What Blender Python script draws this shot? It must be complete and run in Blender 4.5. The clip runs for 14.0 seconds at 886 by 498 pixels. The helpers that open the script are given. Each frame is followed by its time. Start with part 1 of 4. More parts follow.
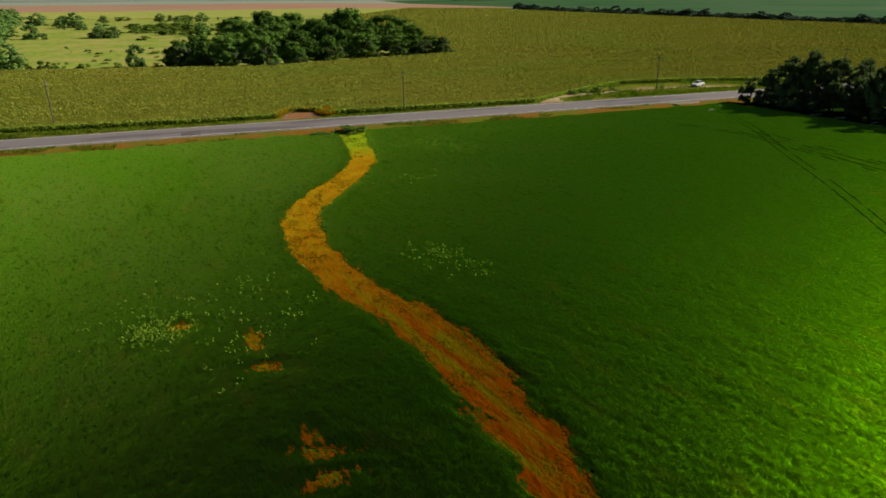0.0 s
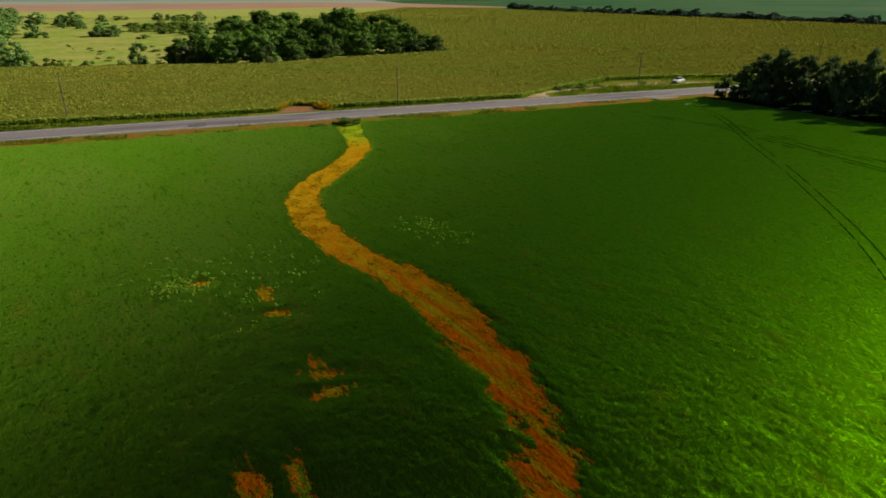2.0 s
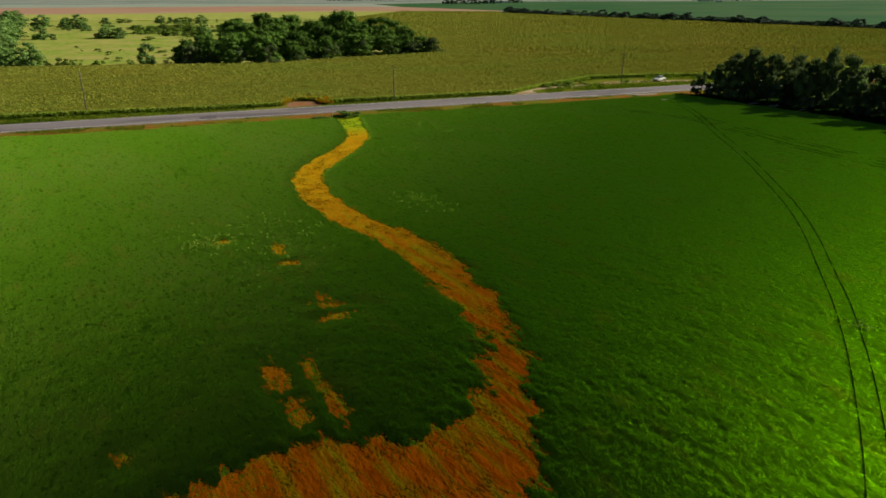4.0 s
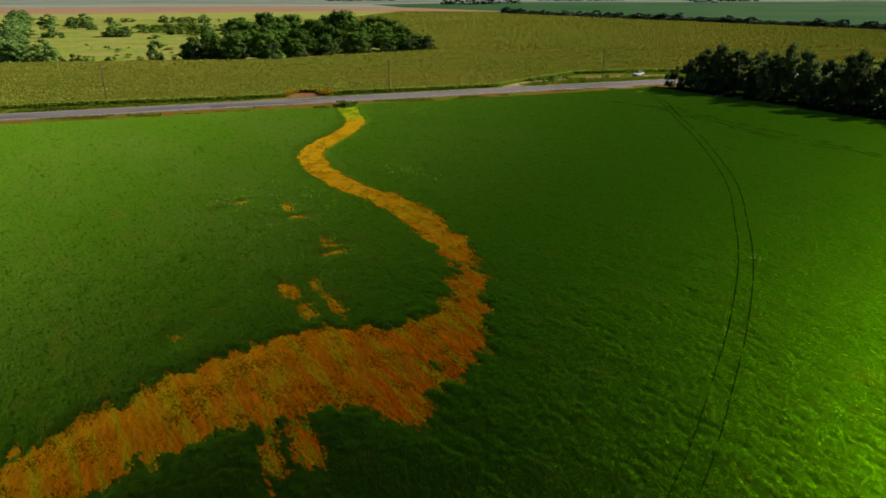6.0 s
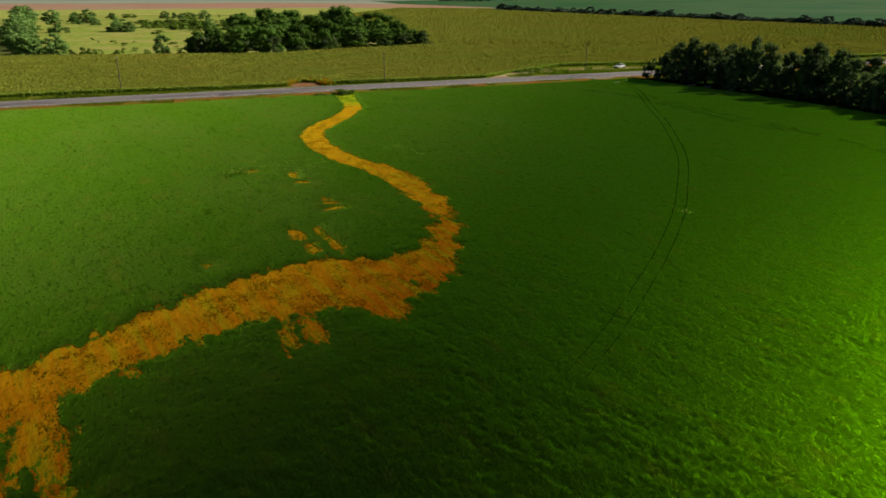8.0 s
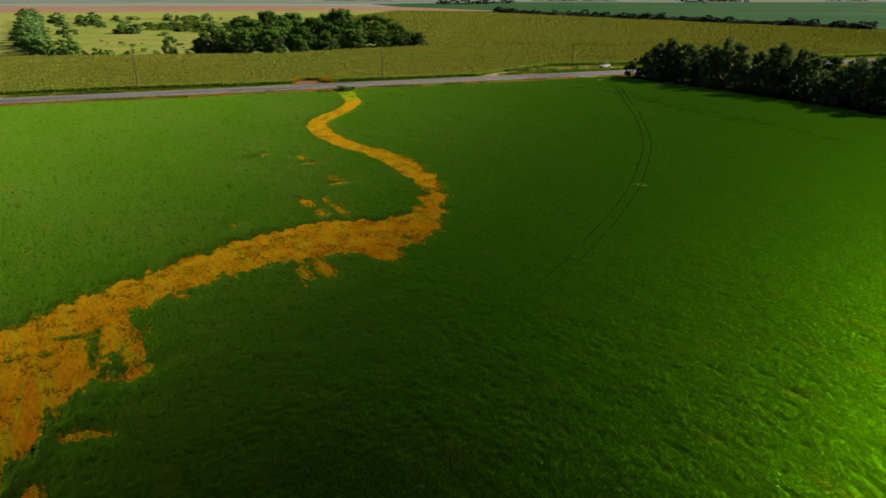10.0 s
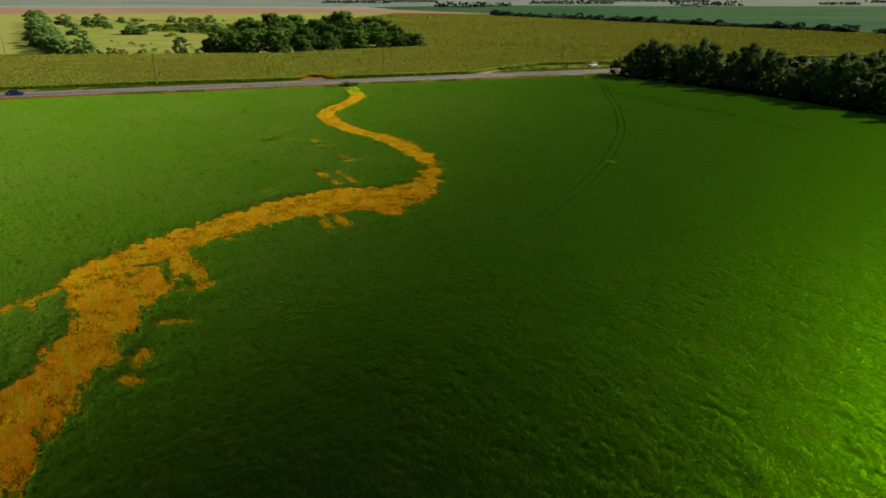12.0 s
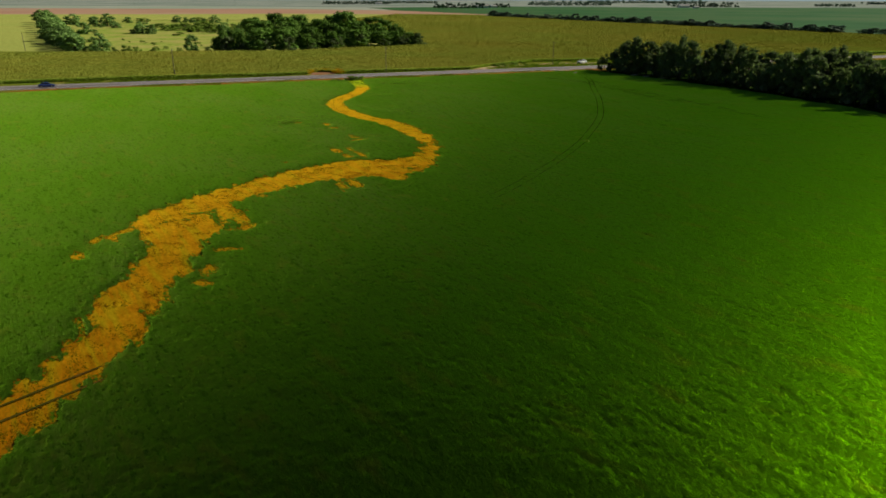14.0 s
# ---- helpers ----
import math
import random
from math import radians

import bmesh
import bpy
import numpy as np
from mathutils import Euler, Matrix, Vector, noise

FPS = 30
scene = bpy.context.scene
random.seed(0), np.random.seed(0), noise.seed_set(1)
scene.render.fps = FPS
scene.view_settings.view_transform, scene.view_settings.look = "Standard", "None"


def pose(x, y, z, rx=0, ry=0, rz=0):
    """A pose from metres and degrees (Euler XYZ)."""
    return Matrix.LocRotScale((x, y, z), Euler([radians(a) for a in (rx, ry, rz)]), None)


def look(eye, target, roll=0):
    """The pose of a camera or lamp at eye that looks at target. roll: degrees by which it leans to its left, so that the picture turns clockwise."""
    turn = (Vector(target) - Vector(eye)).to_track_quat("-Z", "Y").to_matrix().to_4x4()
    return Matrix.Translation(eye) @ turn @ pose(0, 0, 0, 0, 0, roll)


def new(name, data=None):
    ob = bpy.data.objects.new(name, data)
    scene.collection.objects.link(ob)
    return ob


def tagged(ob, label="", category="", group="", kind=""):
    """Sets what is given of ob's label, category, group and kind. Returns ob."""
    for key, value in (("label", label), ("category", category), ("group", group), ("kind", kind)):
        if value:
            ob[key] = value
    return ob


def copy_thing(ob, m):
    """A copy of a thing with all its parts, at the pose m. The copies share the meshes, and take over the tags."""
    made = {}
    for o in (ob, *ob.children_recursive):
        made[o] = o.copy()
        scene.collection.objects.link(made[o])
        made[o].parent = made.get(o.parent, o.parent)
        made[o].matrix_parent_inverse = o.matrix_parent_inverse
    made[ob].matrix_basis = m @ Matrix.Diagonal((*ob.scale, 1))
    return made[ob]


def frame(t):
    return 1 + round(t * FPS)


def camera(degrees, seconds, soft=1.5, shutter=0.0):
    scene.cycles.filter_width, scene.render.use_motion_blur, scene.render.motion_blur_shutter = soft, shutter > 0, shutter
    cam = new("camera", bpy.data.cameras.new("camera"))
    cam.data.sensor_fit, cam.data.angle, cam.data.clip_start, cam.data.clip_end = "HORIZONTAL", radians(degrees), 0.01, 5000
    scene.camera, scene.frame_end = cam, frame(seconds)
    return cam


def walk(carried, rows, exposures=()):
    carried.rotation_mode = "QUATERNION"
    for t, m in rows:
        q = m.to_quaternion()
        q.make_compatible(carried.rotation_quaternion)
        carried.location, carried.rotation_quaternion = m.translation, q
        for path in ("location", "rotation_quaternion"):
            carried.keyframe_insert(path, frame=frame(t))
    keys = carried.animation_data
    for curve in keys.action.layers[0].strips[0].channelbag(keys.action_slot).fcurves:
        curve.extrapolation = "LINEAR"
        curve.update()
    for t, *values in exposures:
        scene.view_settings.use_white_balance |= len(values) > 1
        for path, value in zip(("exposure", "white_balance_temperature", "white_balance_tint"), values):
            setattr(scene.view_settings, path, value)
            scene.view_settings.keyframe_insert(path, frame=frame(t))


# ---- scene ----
cam = camera(67.7, 14.0, soft=1.7)
PATH = [
    (0, (-0.417, 2.594, 25.35), (-0.437, 4.454, 24.615), -0.6),
    (0.5, (-0.161, 0.523, 25.287), (-0.176, 2.382, 24.551), -0.5),
    (1, (0.173, -1.763, 25.368), (0.16, 0.097, 24.633), -0.5),
    (1.5, (0.384, -3.963, 25.526), (0.374, -2.104, 24.788), -0.5),
    (2, (0.638, -6.242, 25.546), (0.63, -4.382, 24.81), -0.5),
    (2.5, (0.896, -8.591, 25.501), (0.89, -6.731, 24.767), -0.4),
    (3, (1.172, -11.214, 25.384), (1.168, -9.352, 24.653), -0.4),
    (5.5, (3.492, -28.736, 25.333), (3.489, -26.871, 24.609), -0.4),
    (6, (4.045, -32.171, 25.207), (4.044, -30.307, 24.483), -0.3),
    (6.5, (4.566, -35.682, 25.114), (4.566, -33.818, 24.388), -0.3),
    (7, (4.914, -39.247, 25.122), (4.917, -37.385, 24.393), -0.2),
    (7.5, (5.411, -42.682, 25.111), (5.416, -40.82, 24.379), -0.2),
    (8, (5.914, -46.031, 25.137), (5.919, -44.17, 24.405), -0.2),
    (10.5, (7.28, -63.504, 25.497), (7.291, -61.64, 24.774), -0.1),
    (11, (7.28, -67.387, 25.55), (7.292, -65.522, 24.828), 0.0),
    (11.5, (7.348, -71.426, 25.528), (7.36, -69.56, 24.809), 0.0),
    (12, (7.315, -75.425, 25.395), (7.331, -73.558, 24.678), 0.0),
    (12.5, (7.426, -79.533, 25.405), (7.443, -77.666, 24.69), 0.1),
    (13, (7.536, -83.705, 25.417), (7.552, -81.837, 24.703), 0.1),
    (13.5, (7.621, -87.938, 25.371), (7.637, -86.07, 24.657), 0.1),
    (14, (7.547, -92.154, 25.227), (7.566, -90.286, 24.513), 0.1),
]
walk(cam, [(t, look(eye, target, roll)) for t, eye, target, roll in PATH], exposures=[(0.0, 0.03, 6650, 0), (14.0, 0.03, 6650, 0)])

# ---- light ----
SUN_AZ, SUN_EL = 15.0, 32.0     # degrees from +x towards +y, and above the horizon
world = bpy.data.worlds.new("sky")
scene.world = world
world.use_nodes = True
wt = world.node_tree
sky = wt.nodes.new("ShaderNodeTexSky")
sky.sky_type, sky.sun_disc = "NISHITA", False
sky.sun_elevation, sky.sun_rotation = radians(SUN_EL), radians(90 - SUN_AZ)
sky.air_density, sky.dust_density = 0.26, 0.05
wt.links.new(sky.outputs[0], wt.nodes["Background"].inputs[0])
wt.nodes["Background"].inputs[1].default_value = 0.045
sun = new("sun", bpy.data.lights.new("sun", "SUN"))
sun.data.energy, sun.data.angle, sun.data.color = 5.0, radians(0.5), (1.0, 0.93, 0.78)
sun_dir = Vector((math.cos(radians(SUN_EL)) * math.cos(radians(SUN_AZ)), math.cos(radians(SUN_EL)) * math.sin(radians(SUN_AZ)), math.sin(radians(SUN_EL))))
sun.matrix_world = look(sun_dir * 300, (0, 0, 0))


# ---- materials ----
def nodes_of(name):
    m = bpy.data.materials.new(name)
    m.use_nodes = True
    t = m.node_tree
    return m, t, t.nodes["Principled BSDF"], t.nodes["Material Output"]


def node(t, kind, **sets):
    n = t.nodes.new(kind)
    for key, value in sets.items():
        n.inputs[key].default_value = value
    return n


def rgba(c):
    return (c[0], c[1], c[2], 1.0)


ROWS_TURN = -57.0      # the way the crop rows and the lie of the plants run, degrees from +x


def noise_fac(t, scale, lo=0.35, hi=0.65, detail=4.0, rough=0.6, stretch=None, turn=0.0):
    """A 0 to 1 pattern in world metres; scale is the number of patches a metre, stretch under 1 draws them out along the turned x."""
    tex = node(t, "ShaderNodeTexCoord")
    n = node(t, "ShaderNodeTexNoise", Scale=scale, Detail=detail, Roughness=rough)
    mp = node(t, "ShaderNodeMapping")
    mp.vector_type = "TEXTURE"
    mp.inputs["Rotation"].default_value[2] = radians(turn)
    if stretch:
        mp.inputs["Scale"].default_value = [1 / v for v in stretch]
    t.links.new(tex.outputs["Object"], mp.inputs["Vector"])
    t.links.new(mp.outputs[0], n.inputs["Vector"])
    r = node(t, "ShaderNodeMapRange")
    r.inputs["From Min"].default_value, r.inputs["From Max"].default_value = lo, hi
    t.links.new(n.outputs["Fac"], r.inputs["Value"])
    return r.outputs["Result"]


def mix(t, fac, a, b):
    n = t.nodes.new("ShaderNodeMix")
    n.data_type = "RGBA"
    if hasattr(fac, "is_output"):
        t.links.new(fac, n.inputs[0])
    else:
        n.inputs[0].default_value = fac
    for value, socket in ((a, n.inputs[6]), (b, n.inputs[7])):
        if hasattr(value, "is_output"):
            t.links.new(value, socket)
        else:
            socket.default_value = rgba(value)
    return n.outputs[2]


def add_bump(t, bsdf, fac, strength, distance):
    b = node(t, "ShaderNodeBump", Strength=strength, Distance=distance)
    t.links.new(fac, b.inputs["Height"])
    t.links.new(b.outputs[0], bsdf.inputs["Normal"])


def surface(name, low, high, fine=2.0, patch=0.05, tint=None, rough=0.9, bump=0.5, depth=0.1, stretch=None, turn=0.0, spec=0.1, metal=0.0, down=None):
    """Two colours by a fine grain, drawn to a third by wide patches; down: the sheen of upright leaf edges."""
    m, t, bsdf, out = nodes_of(name)
    f = noise_fac(t, fine, stretch=stretch, turn=turn)
    c = mix(t, f, low, high)
    if tint:
        c = mix(t, noise_fac(t, patch, 0.42, 0.62), c, tint)
    t.links.new(c, bsdf.inputs["Base Color"])
    bsdf.inputs["Roughness"].default_value = rough
    bsdf.inputs["Specular IOR Level"].default_value = spec
    bsdf.inputs["Metallic"].default_value = metal
    if bump:
        add_bump(t, bsdf, f, bump, depth)
    if down:
        fuzz, both = node(t, "ShaderNodeBsdfSheen", Roughness=0.34), node(t, "ShaderNodeAddShader")
        fuzz.distribution = "ASHIKHMIN"
        t.links.new(mix(t, f, [v * 0.75 for v in down], [v * 1.25 for v in down]), fuzz.inputs["Color"])
        t.links.new(bsdf.outputs[0], both.inputs[0])
        t.links.new(fuzz.outputs[0], both.inputs[1])
        t.links.new(both.outputs[0], out.inputs["Surface"])
    return m


def foliage(name, dark, light, through_dark, through_light, share=0.5, patch=0.06, tint=None, tint_through=None, rough=0.6, spec=0.2, per_object=False, down=None):
    """Leaves: each has a shade of its own, and lets the sun through; down: the sheen of a stand of upright leaves."""
    m, t, bsdf, out = nodes_of(name)
    geo = node(t, "ShaderNodeNewGeometry")
    fac = geo.outputs["Random Per Island"]
    c, d = mix(t, fac, dark, light), mix(t, fac, through_dark, through_light)
    if tint:
        p = noise_fac(t, patch, 0.36, 0.60)
        c, d = mix(t, p, c, tint), mix(t, p, d, tint_through)
    if per_object:
        info = node(t, "ShaderNodeObjectInfo")
        h = node(t, "ShaderNodeHueSaturation")
        r = node(t, "ShaderNodeMapRange")
        r.inputs["To Min"].default_value, r.inputs["To Max"].default_value = 0.7, 1.35
        t.links.new(info.outputs["Random"], r.inputs["Value"])
        t.links.new(r.outputs["Result"], h.inputs["Value"])
        t.links.new(c, h.inputs["Color"])
        c = h.outputs[0]
    t.links.new(c, bsdf.inputs["Base Color"])
    bsdf.inputs["Roughness"].default_value = rough
    bsdf.inputs["Specular IOR Level"].default_value = spec
    tr = node(t, "ShaderNodeBsdfTranslucent")
    t.links.new(d, tr.inputs["Color"])
    ms = node(t, "ShaderNodeMixShader", Fac=share)
    t.links.new(bsdf.outputs[0], ms.inputs[1])
    t.links.new(tr.outputs[0], ms.inputs[2])
    t.links.new(ms.outputs[0], out.inputs["Surface"])
    if down:
        fuzz, both, up = node(t, "ShaderNodeBsdfSheen", Roughness=0.34), node(t, "ShaderNodeAddShader"), node(t, "ShaderNodeCombineXYZ", Z=1.0)
        fuzz.distribution = "ASHIKHMIN"
        t.links.new(up.outputs[0], fuzz.inputs["Normal"])
        t.links.new(mix(t, fac, [v * 0.3 for v in down], [v * 1.7 for v in down]), fuzz.inputs["Color"])
        t.links.new(ms.outputs[0], both.inputs[0])
        t.links.new(fuzz.outputs[0], both.inputs[1])
        t.links.new(both.outputs[0], out.inputs["Surface"])
    return m


def plain(name, color, rough=0.5, spec=0.5, metal=0.0, grain=0.12, scale=3.0):
    """Paint, glass, rubber: one colour with a faint unevenness."""
    m, t, bsdf, out = nodes_of(name)
    f = noise_fac(t, scale)
    t.links.new(mix(t, f, [v * (1 - grain) for v in color], [min(1, v * (1 + grain)) for v in color]), bsdf.inputs["Base Color"])
    bsdf.inputs["Roughness"].default_value, bsdf.inputs["Specular IOR Level"].default_value, bsdf.inputs["Metallic"].default_value = rough, spec, metal
    return m


def ragged_fac(t, share):
    """Turns a smooth share of the ground into a ragged cover of that share, drawn out along the rows."""
    n = noise_fac(t, 2.1, 0.28, 0.72, 5.0, 0.68, stretch=(0.34, 1, 1), turn=ROWS_TURN)
    gain = node(t, "ShaderNodeMath")
    gain.operation = "MULTIPLY_ADD"
    gain.inputs[1].default_value = 1.2
    t.links.new(share, gain.inputs[0])
    t.links.new(n, gain.inputs[2])
    r = node(t, "ShaderNodeMapRange")
    r.inputs["From Min"].default_value, r.inputs["From Max"].default_value = 0.98, 1.22
    t.links.new(gain.outputs[0], r.inputs["Value"])
    return r.outputs["Result"]


def ground_material():
    """Soil under the crop, dry thatch where the strip runs, plains paled in colour for haze further off."""
    m, t, bsdf, out = nodes_of("ground_soil")
    dry = node(t, "ShaderNodeAttribute")
    dry.attribute_name = "dry"
    weedy = node(t, "ShaderNodeAttribute")
    weedy.attribute_name = "weedy"
    far = node(t, "ShaderNodeAttribute")
    far.attribute_name = "far"
    f = noise_fac(t, 2.5)
    soil = mix(t, f, (0.010, 0.022, 0.004), (0.026, 0.055, 0.008))
    thatch = mix(t, noise_fac(t, 1.6, stretch=(0.3, 1, 1), turn=ROWS_TURN), (0.108, 0.020, 0.0004), (0.175, 0.038, 0.001))
    thatch = mix(t, noise_fac(t, 0.95, 0.47, 0.66, 4.0, 0.6, stretch=(0.12, 1, 1), turn=ROWS_TURN), thatch, (0.098, 0.080, 0.002))
    # haze put into the colour: the ground pales to grey with distance
    hazy_plains = mix(t, noise_fac(t, 0.004, 0.42, 0.58), (0.20, 0.24, 0.215), (0.31, 0.325, 0.30))
    furrow = noise_fac(t, 1.1, 0.60, 0.70, 3.0, 0.6, stretch=(0.06, 1, 1), turn=ROWS_TURN)
    thatch = mix(t, furrow, thatch, (0.075, 0.045, 0.002))
    thatch = mix(t, weedy.outputs["Fac"], thatch, mix(t, f, (0.13, 0.17, 0.005), (0.20, 0.23, 0.009)))
    sprout = node(t, "ShaderNodeAttribute")
    sprout.attribute_name = "sprout"
    green = ragged_fac(t, sprout.outputs["Fac"])
    thatch = mix(t, green, thatch, mix(t, f, (0.016, 0.034, 0.001), (0.040, 0.072, 0.003)))
    c = mix(t, dry.outputs["Fac"], soil, thatch)
    c = mix(t, far.outputs["Fac"], c, hazy_plains)
    t.links.new(c, bsdf.inputs["Base Color"])
    bsdf.inputs["Roughness"].default_value, bsdf.inputs["Specular IOR Level"].default_value = 0.95, 0.0
    tuft = noise_fac(t, 3.2, 0.3, 0.7, 4.0, 0.65, stretch=(0.45, 1, 1), turn=ROWS_TURN)
    add_bump(t, bsdf, tuft, 0.8, 0.10)
    straw, both = node(t, "ShaderNodeBsdfSheen", Roughness=0.36), node(t, "ShaderNodeAddShader")
    straw.distribution = "ASHIKHMIN"
    t.links.new(mix(t, dry.outputs["Fac"], (0.0, 0.0, 0.0), mix(t, weedy.outputs["Fac"], mix(t, green, mix(t, tuft, (0.42, 0.250, 0.007), (0.72, 0.445, 0.016)), (0.09, 0.17, 0.008)), (0.17, 0.27, 0.010))), straw.inputs["Color"])
    t.links.new(bsdf.outputs[0], both.inputs[0])
    t.links.new(straw.outputs[0], both.inputs[1])
    t.links.new(both.outputs[0], out.inputs["Surface"])
    return m


def asphalt_material():
    m, t, bsdf, out = nodes_of("worn_asphalt")
    f = noise_fac(t, 9.0)
    c = mix(t, f, (0.200, 0.165, 0.185), (0.275, 0.232, 0.255))
    c = mix(t, noise_fac(t, 0.12, 0.5, 0.6, stretch=(0.3, 1.5, 1), turn=19), c, (0.150, 0.126, 0.144))
    t.links.new(c, bsdf.inputs["Base Color"])
    bsdf.inputs["Roughness"].default_value, bsdf.inputs["Specular IOR Level"].default_value = 0.8, 0.3
    add_bump(t, bsdf, f, 0.3, 0.01)
    return m


def canopy_material():
    """The closed leaf cover of the crop: the shade between the leaves put into a near-black base and dark gaps, a downy
    sheen on the upright leaf edges, a green gloss where the leaves mirror the sun.
    """
    m, t, bsdf, out = nodes_of("crop_canopy")
    grain = noise_fac(t, 4.2, 0.3, 0.7, 5.0, 0.72, stretch=(0.55, 1, 1), turn=ROWS_TURN)
    clump = noise_fac(t, 1.9, 0.36, 0.66, 3.0, 0.6, stretch=(0.3, 1, 1), turn=ROWS_TURN)
    patch = noise_fac(t, 0.06, 0.40, 0.64, 4.0, 0.6, stretch=(0.4, 1, 1), turn=ROWS_TURN)
    brown = noise_fac(t, 0.45, 0.55, 0.78, 4.0, 0.65, stretch=(0.45, 1, 1), turn=ROWS_TURN)
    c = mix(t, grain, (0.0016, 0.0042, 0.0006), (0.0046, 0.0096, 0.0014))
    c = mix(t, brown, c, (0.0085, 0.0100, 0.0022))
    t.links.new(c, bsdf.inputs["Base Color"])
    bsdf.inputs["Roughness"].default_value = 0.95
    bsdf.inputs["Specular IOR Level"].default_value = 0.0
    down = node(t, "ShaderNodeBsdfSheen", Roughness=0.265)
    down.distribution = "ASHIKHMIN"
    d = mix(t, patch, (0.175, 0.36, 0.017), (0.26, 0.37, 0.052))
    d = mix(t, clump, d, (0.20, 0.41, 0.023))
    d = mix(t, brown, d, (0.30, 0.355, 0.033))
    # dark spots and dashes: shade between the plants, put into the sheen colour
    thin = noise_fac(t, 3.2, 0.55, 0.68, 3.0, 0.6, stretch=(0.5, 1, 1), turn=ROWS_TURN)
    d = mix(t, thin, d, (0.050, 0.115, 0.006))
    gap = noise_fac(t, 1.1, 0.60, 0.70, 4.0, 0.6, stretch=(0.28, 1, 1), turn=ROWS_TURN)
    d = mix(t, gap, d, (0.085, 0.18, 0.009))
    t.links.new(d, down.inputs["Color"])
    gloss = node(t, "ShaderNodeBsdfAnisotropic", Roughness=0.37)
    slant = node(t, "ShaderNodeLayerWeight", Blend=0.5)
    r = node(t, "ShaderNodeMapRange")
    for key, value in (("From Min", 0.35), ("From Max", 0.64), ("To Min", 0.050), ("To Max", 0.28)):
        r.inputs[key].default_value = value
    t.links.new(slant.outputs["Facing"], r.inputs["Value"])
    tip = mix(t, grain, (0.23, 0.78, 0.002), (0.39, 1.0, 0.006))
    tip = mix(t, brown, tip, (0.48, 0.80, 0.010))
    shine = mix(t, r.outputs["Result"], (0.0, 0.0, 0.0), tip)
    t.links.new(shine, gloss.inputs["Color"])
    first, second = node(t, "ShaderNodeAddShader"), node(t, "ShaderNodeAddShader")
    t.links.new(bsdf.outputs[0], first.inputs[0])
    t.links.new(down.outputs[0], first.inputs[1])
    t.links.new(first.outputs[0], second.inputs[0])
    t.links.new(gloss.outputs[0], second.inputs[1])
    # along the dry strip the stand thins out and dead straw shows between the plants
    edge = node(t, "ShaderNodeAttribute")
    edge.attribute_name = "edge"
    dead, straw, litter, final = node(t, "ShaderNodeBsdfDiffuse"), node(t, "ShaderNodeBsdfSheen", Roughness=0.36), node(t, "ShaderNodeAddShader"), node(t, "ShaderNodeMixShader")
    straw.distribution = "ASHIKHMIN"
    t.links.new(mix(t, grain, (0.090, 0.022, 0.001), (0.155, 0.040, 0.001)), dead.inputs["Color"])
    t.links.new(mix(t, grain, (0.22, 0.15, 0.005), (0.36, 0.24, 0.010)), straw.inputs["Color"])
    t.links.new(dead.outputs[0], litter.inputs[0])
    t.links.new(straw.outputs[0], litter.inputs[1])
    t.links.new(ragged_fac(t, edge.outputs["Fac"]), final.inputs[0])
    t.links.new(second.outputs[0], final.inputs[1])
    t.links.new(litter.outputs[0], final.inputs[2])
    t.links.new(final.outputs[0], out.inputs["Surface"])
    relief = node(t, "ShaderNodeMath")
    relief.operation = "MULTIPLY_ADD"
    relief.inputs[1].default_value = 0.20
    t.links.new(clump, relief.inputs[0])
    t.links.new(grain, relief.inputs[2])
    bump = node(t, "ShaderNodeBump", Strength=1.0, Distance=0.095)
    t.links.new(relief.outputs[0], bump.inputs["Height"])
    t.links.new(bump.outputs[0], bsdf.inputs["Normal"])
    # the plants stand upright whatever the ground does, so their sheen keeps close to the vertical; their blades nod one way
    for shader, share, axis in ((down, 0.29, (0, 0, 1)), (gloss, 0.36, (0.03, -0.22, 0.97))):
        lean = node(t, "ShaderNodeMix")
        lean.data_type = "VECTOR"
        lean.inputs[0].default_value, lean.inputs[4].default_value = share, axis
        t.links.new(bump.outputs[0], lean.inputs[5])
        unit = node(t, "ShaderNodeVectorMath")
        unit.operation = "NORMALIZE"
        t.links.new(lean.outputs[1], unit.inputs[0])
        t.links.new(unit.outputs[0], shader.inputs["Normal"])
    return m


M_GROUND = ground_material()
M_CROP_TOP = canopy_material()
M_ASPHALT = asphalt_material()
M_FRINGE = foliage("crop_leaf", (0.012, 0.034, 0.001), (0.030, 0.066, 0.003), (0.014, 0.050, 0.002), (0.026, 0.080, 0.003), 0.2, rough=0.8, spec=0.0)
M_REGROWTH = foliage("young_crop_leaf", (0.080, 0.074, 0.001), (0.165, 0.125, 0.003), (0.08, 0.09, 0.001), (0.13, 0.13, 0.003), 0.3, rough=0.8, spec=0.0)
M_WEED = foliage("weed_leaf", (0.16, 0.27, 0.020), (0.28, 0.40, 0.045), (0.10, 0.26, 0.006), (0.17, 0.34, 0.015), 0.4, spec=0.05)
M_DRY = foliage("dead_grass", (0.115, 0.025, 0.001), (0.185, 0.046, 0.001), (0.12, 0.032, 0.001), (0.17, 0.048, 0.001), 0.2, 0.22, (0.12, 0.075, 0.002), (0.11, 0.065, 0.002), rough=0.85, spec=0.0, down=(0.24, 0.14, 0.005))
M_CORN = foliage("corn_leaf", (0.20, 0.235, 0.032), (0.40, 0.43, 0.080), (0.14, 0.16, 0.012), (0.26, 0.27, 0.028), 0.12, 0.02, (0.32, 0.30, 0.050), (0.18, 0.17, 0.018), rough=0.8, spec=0.0)
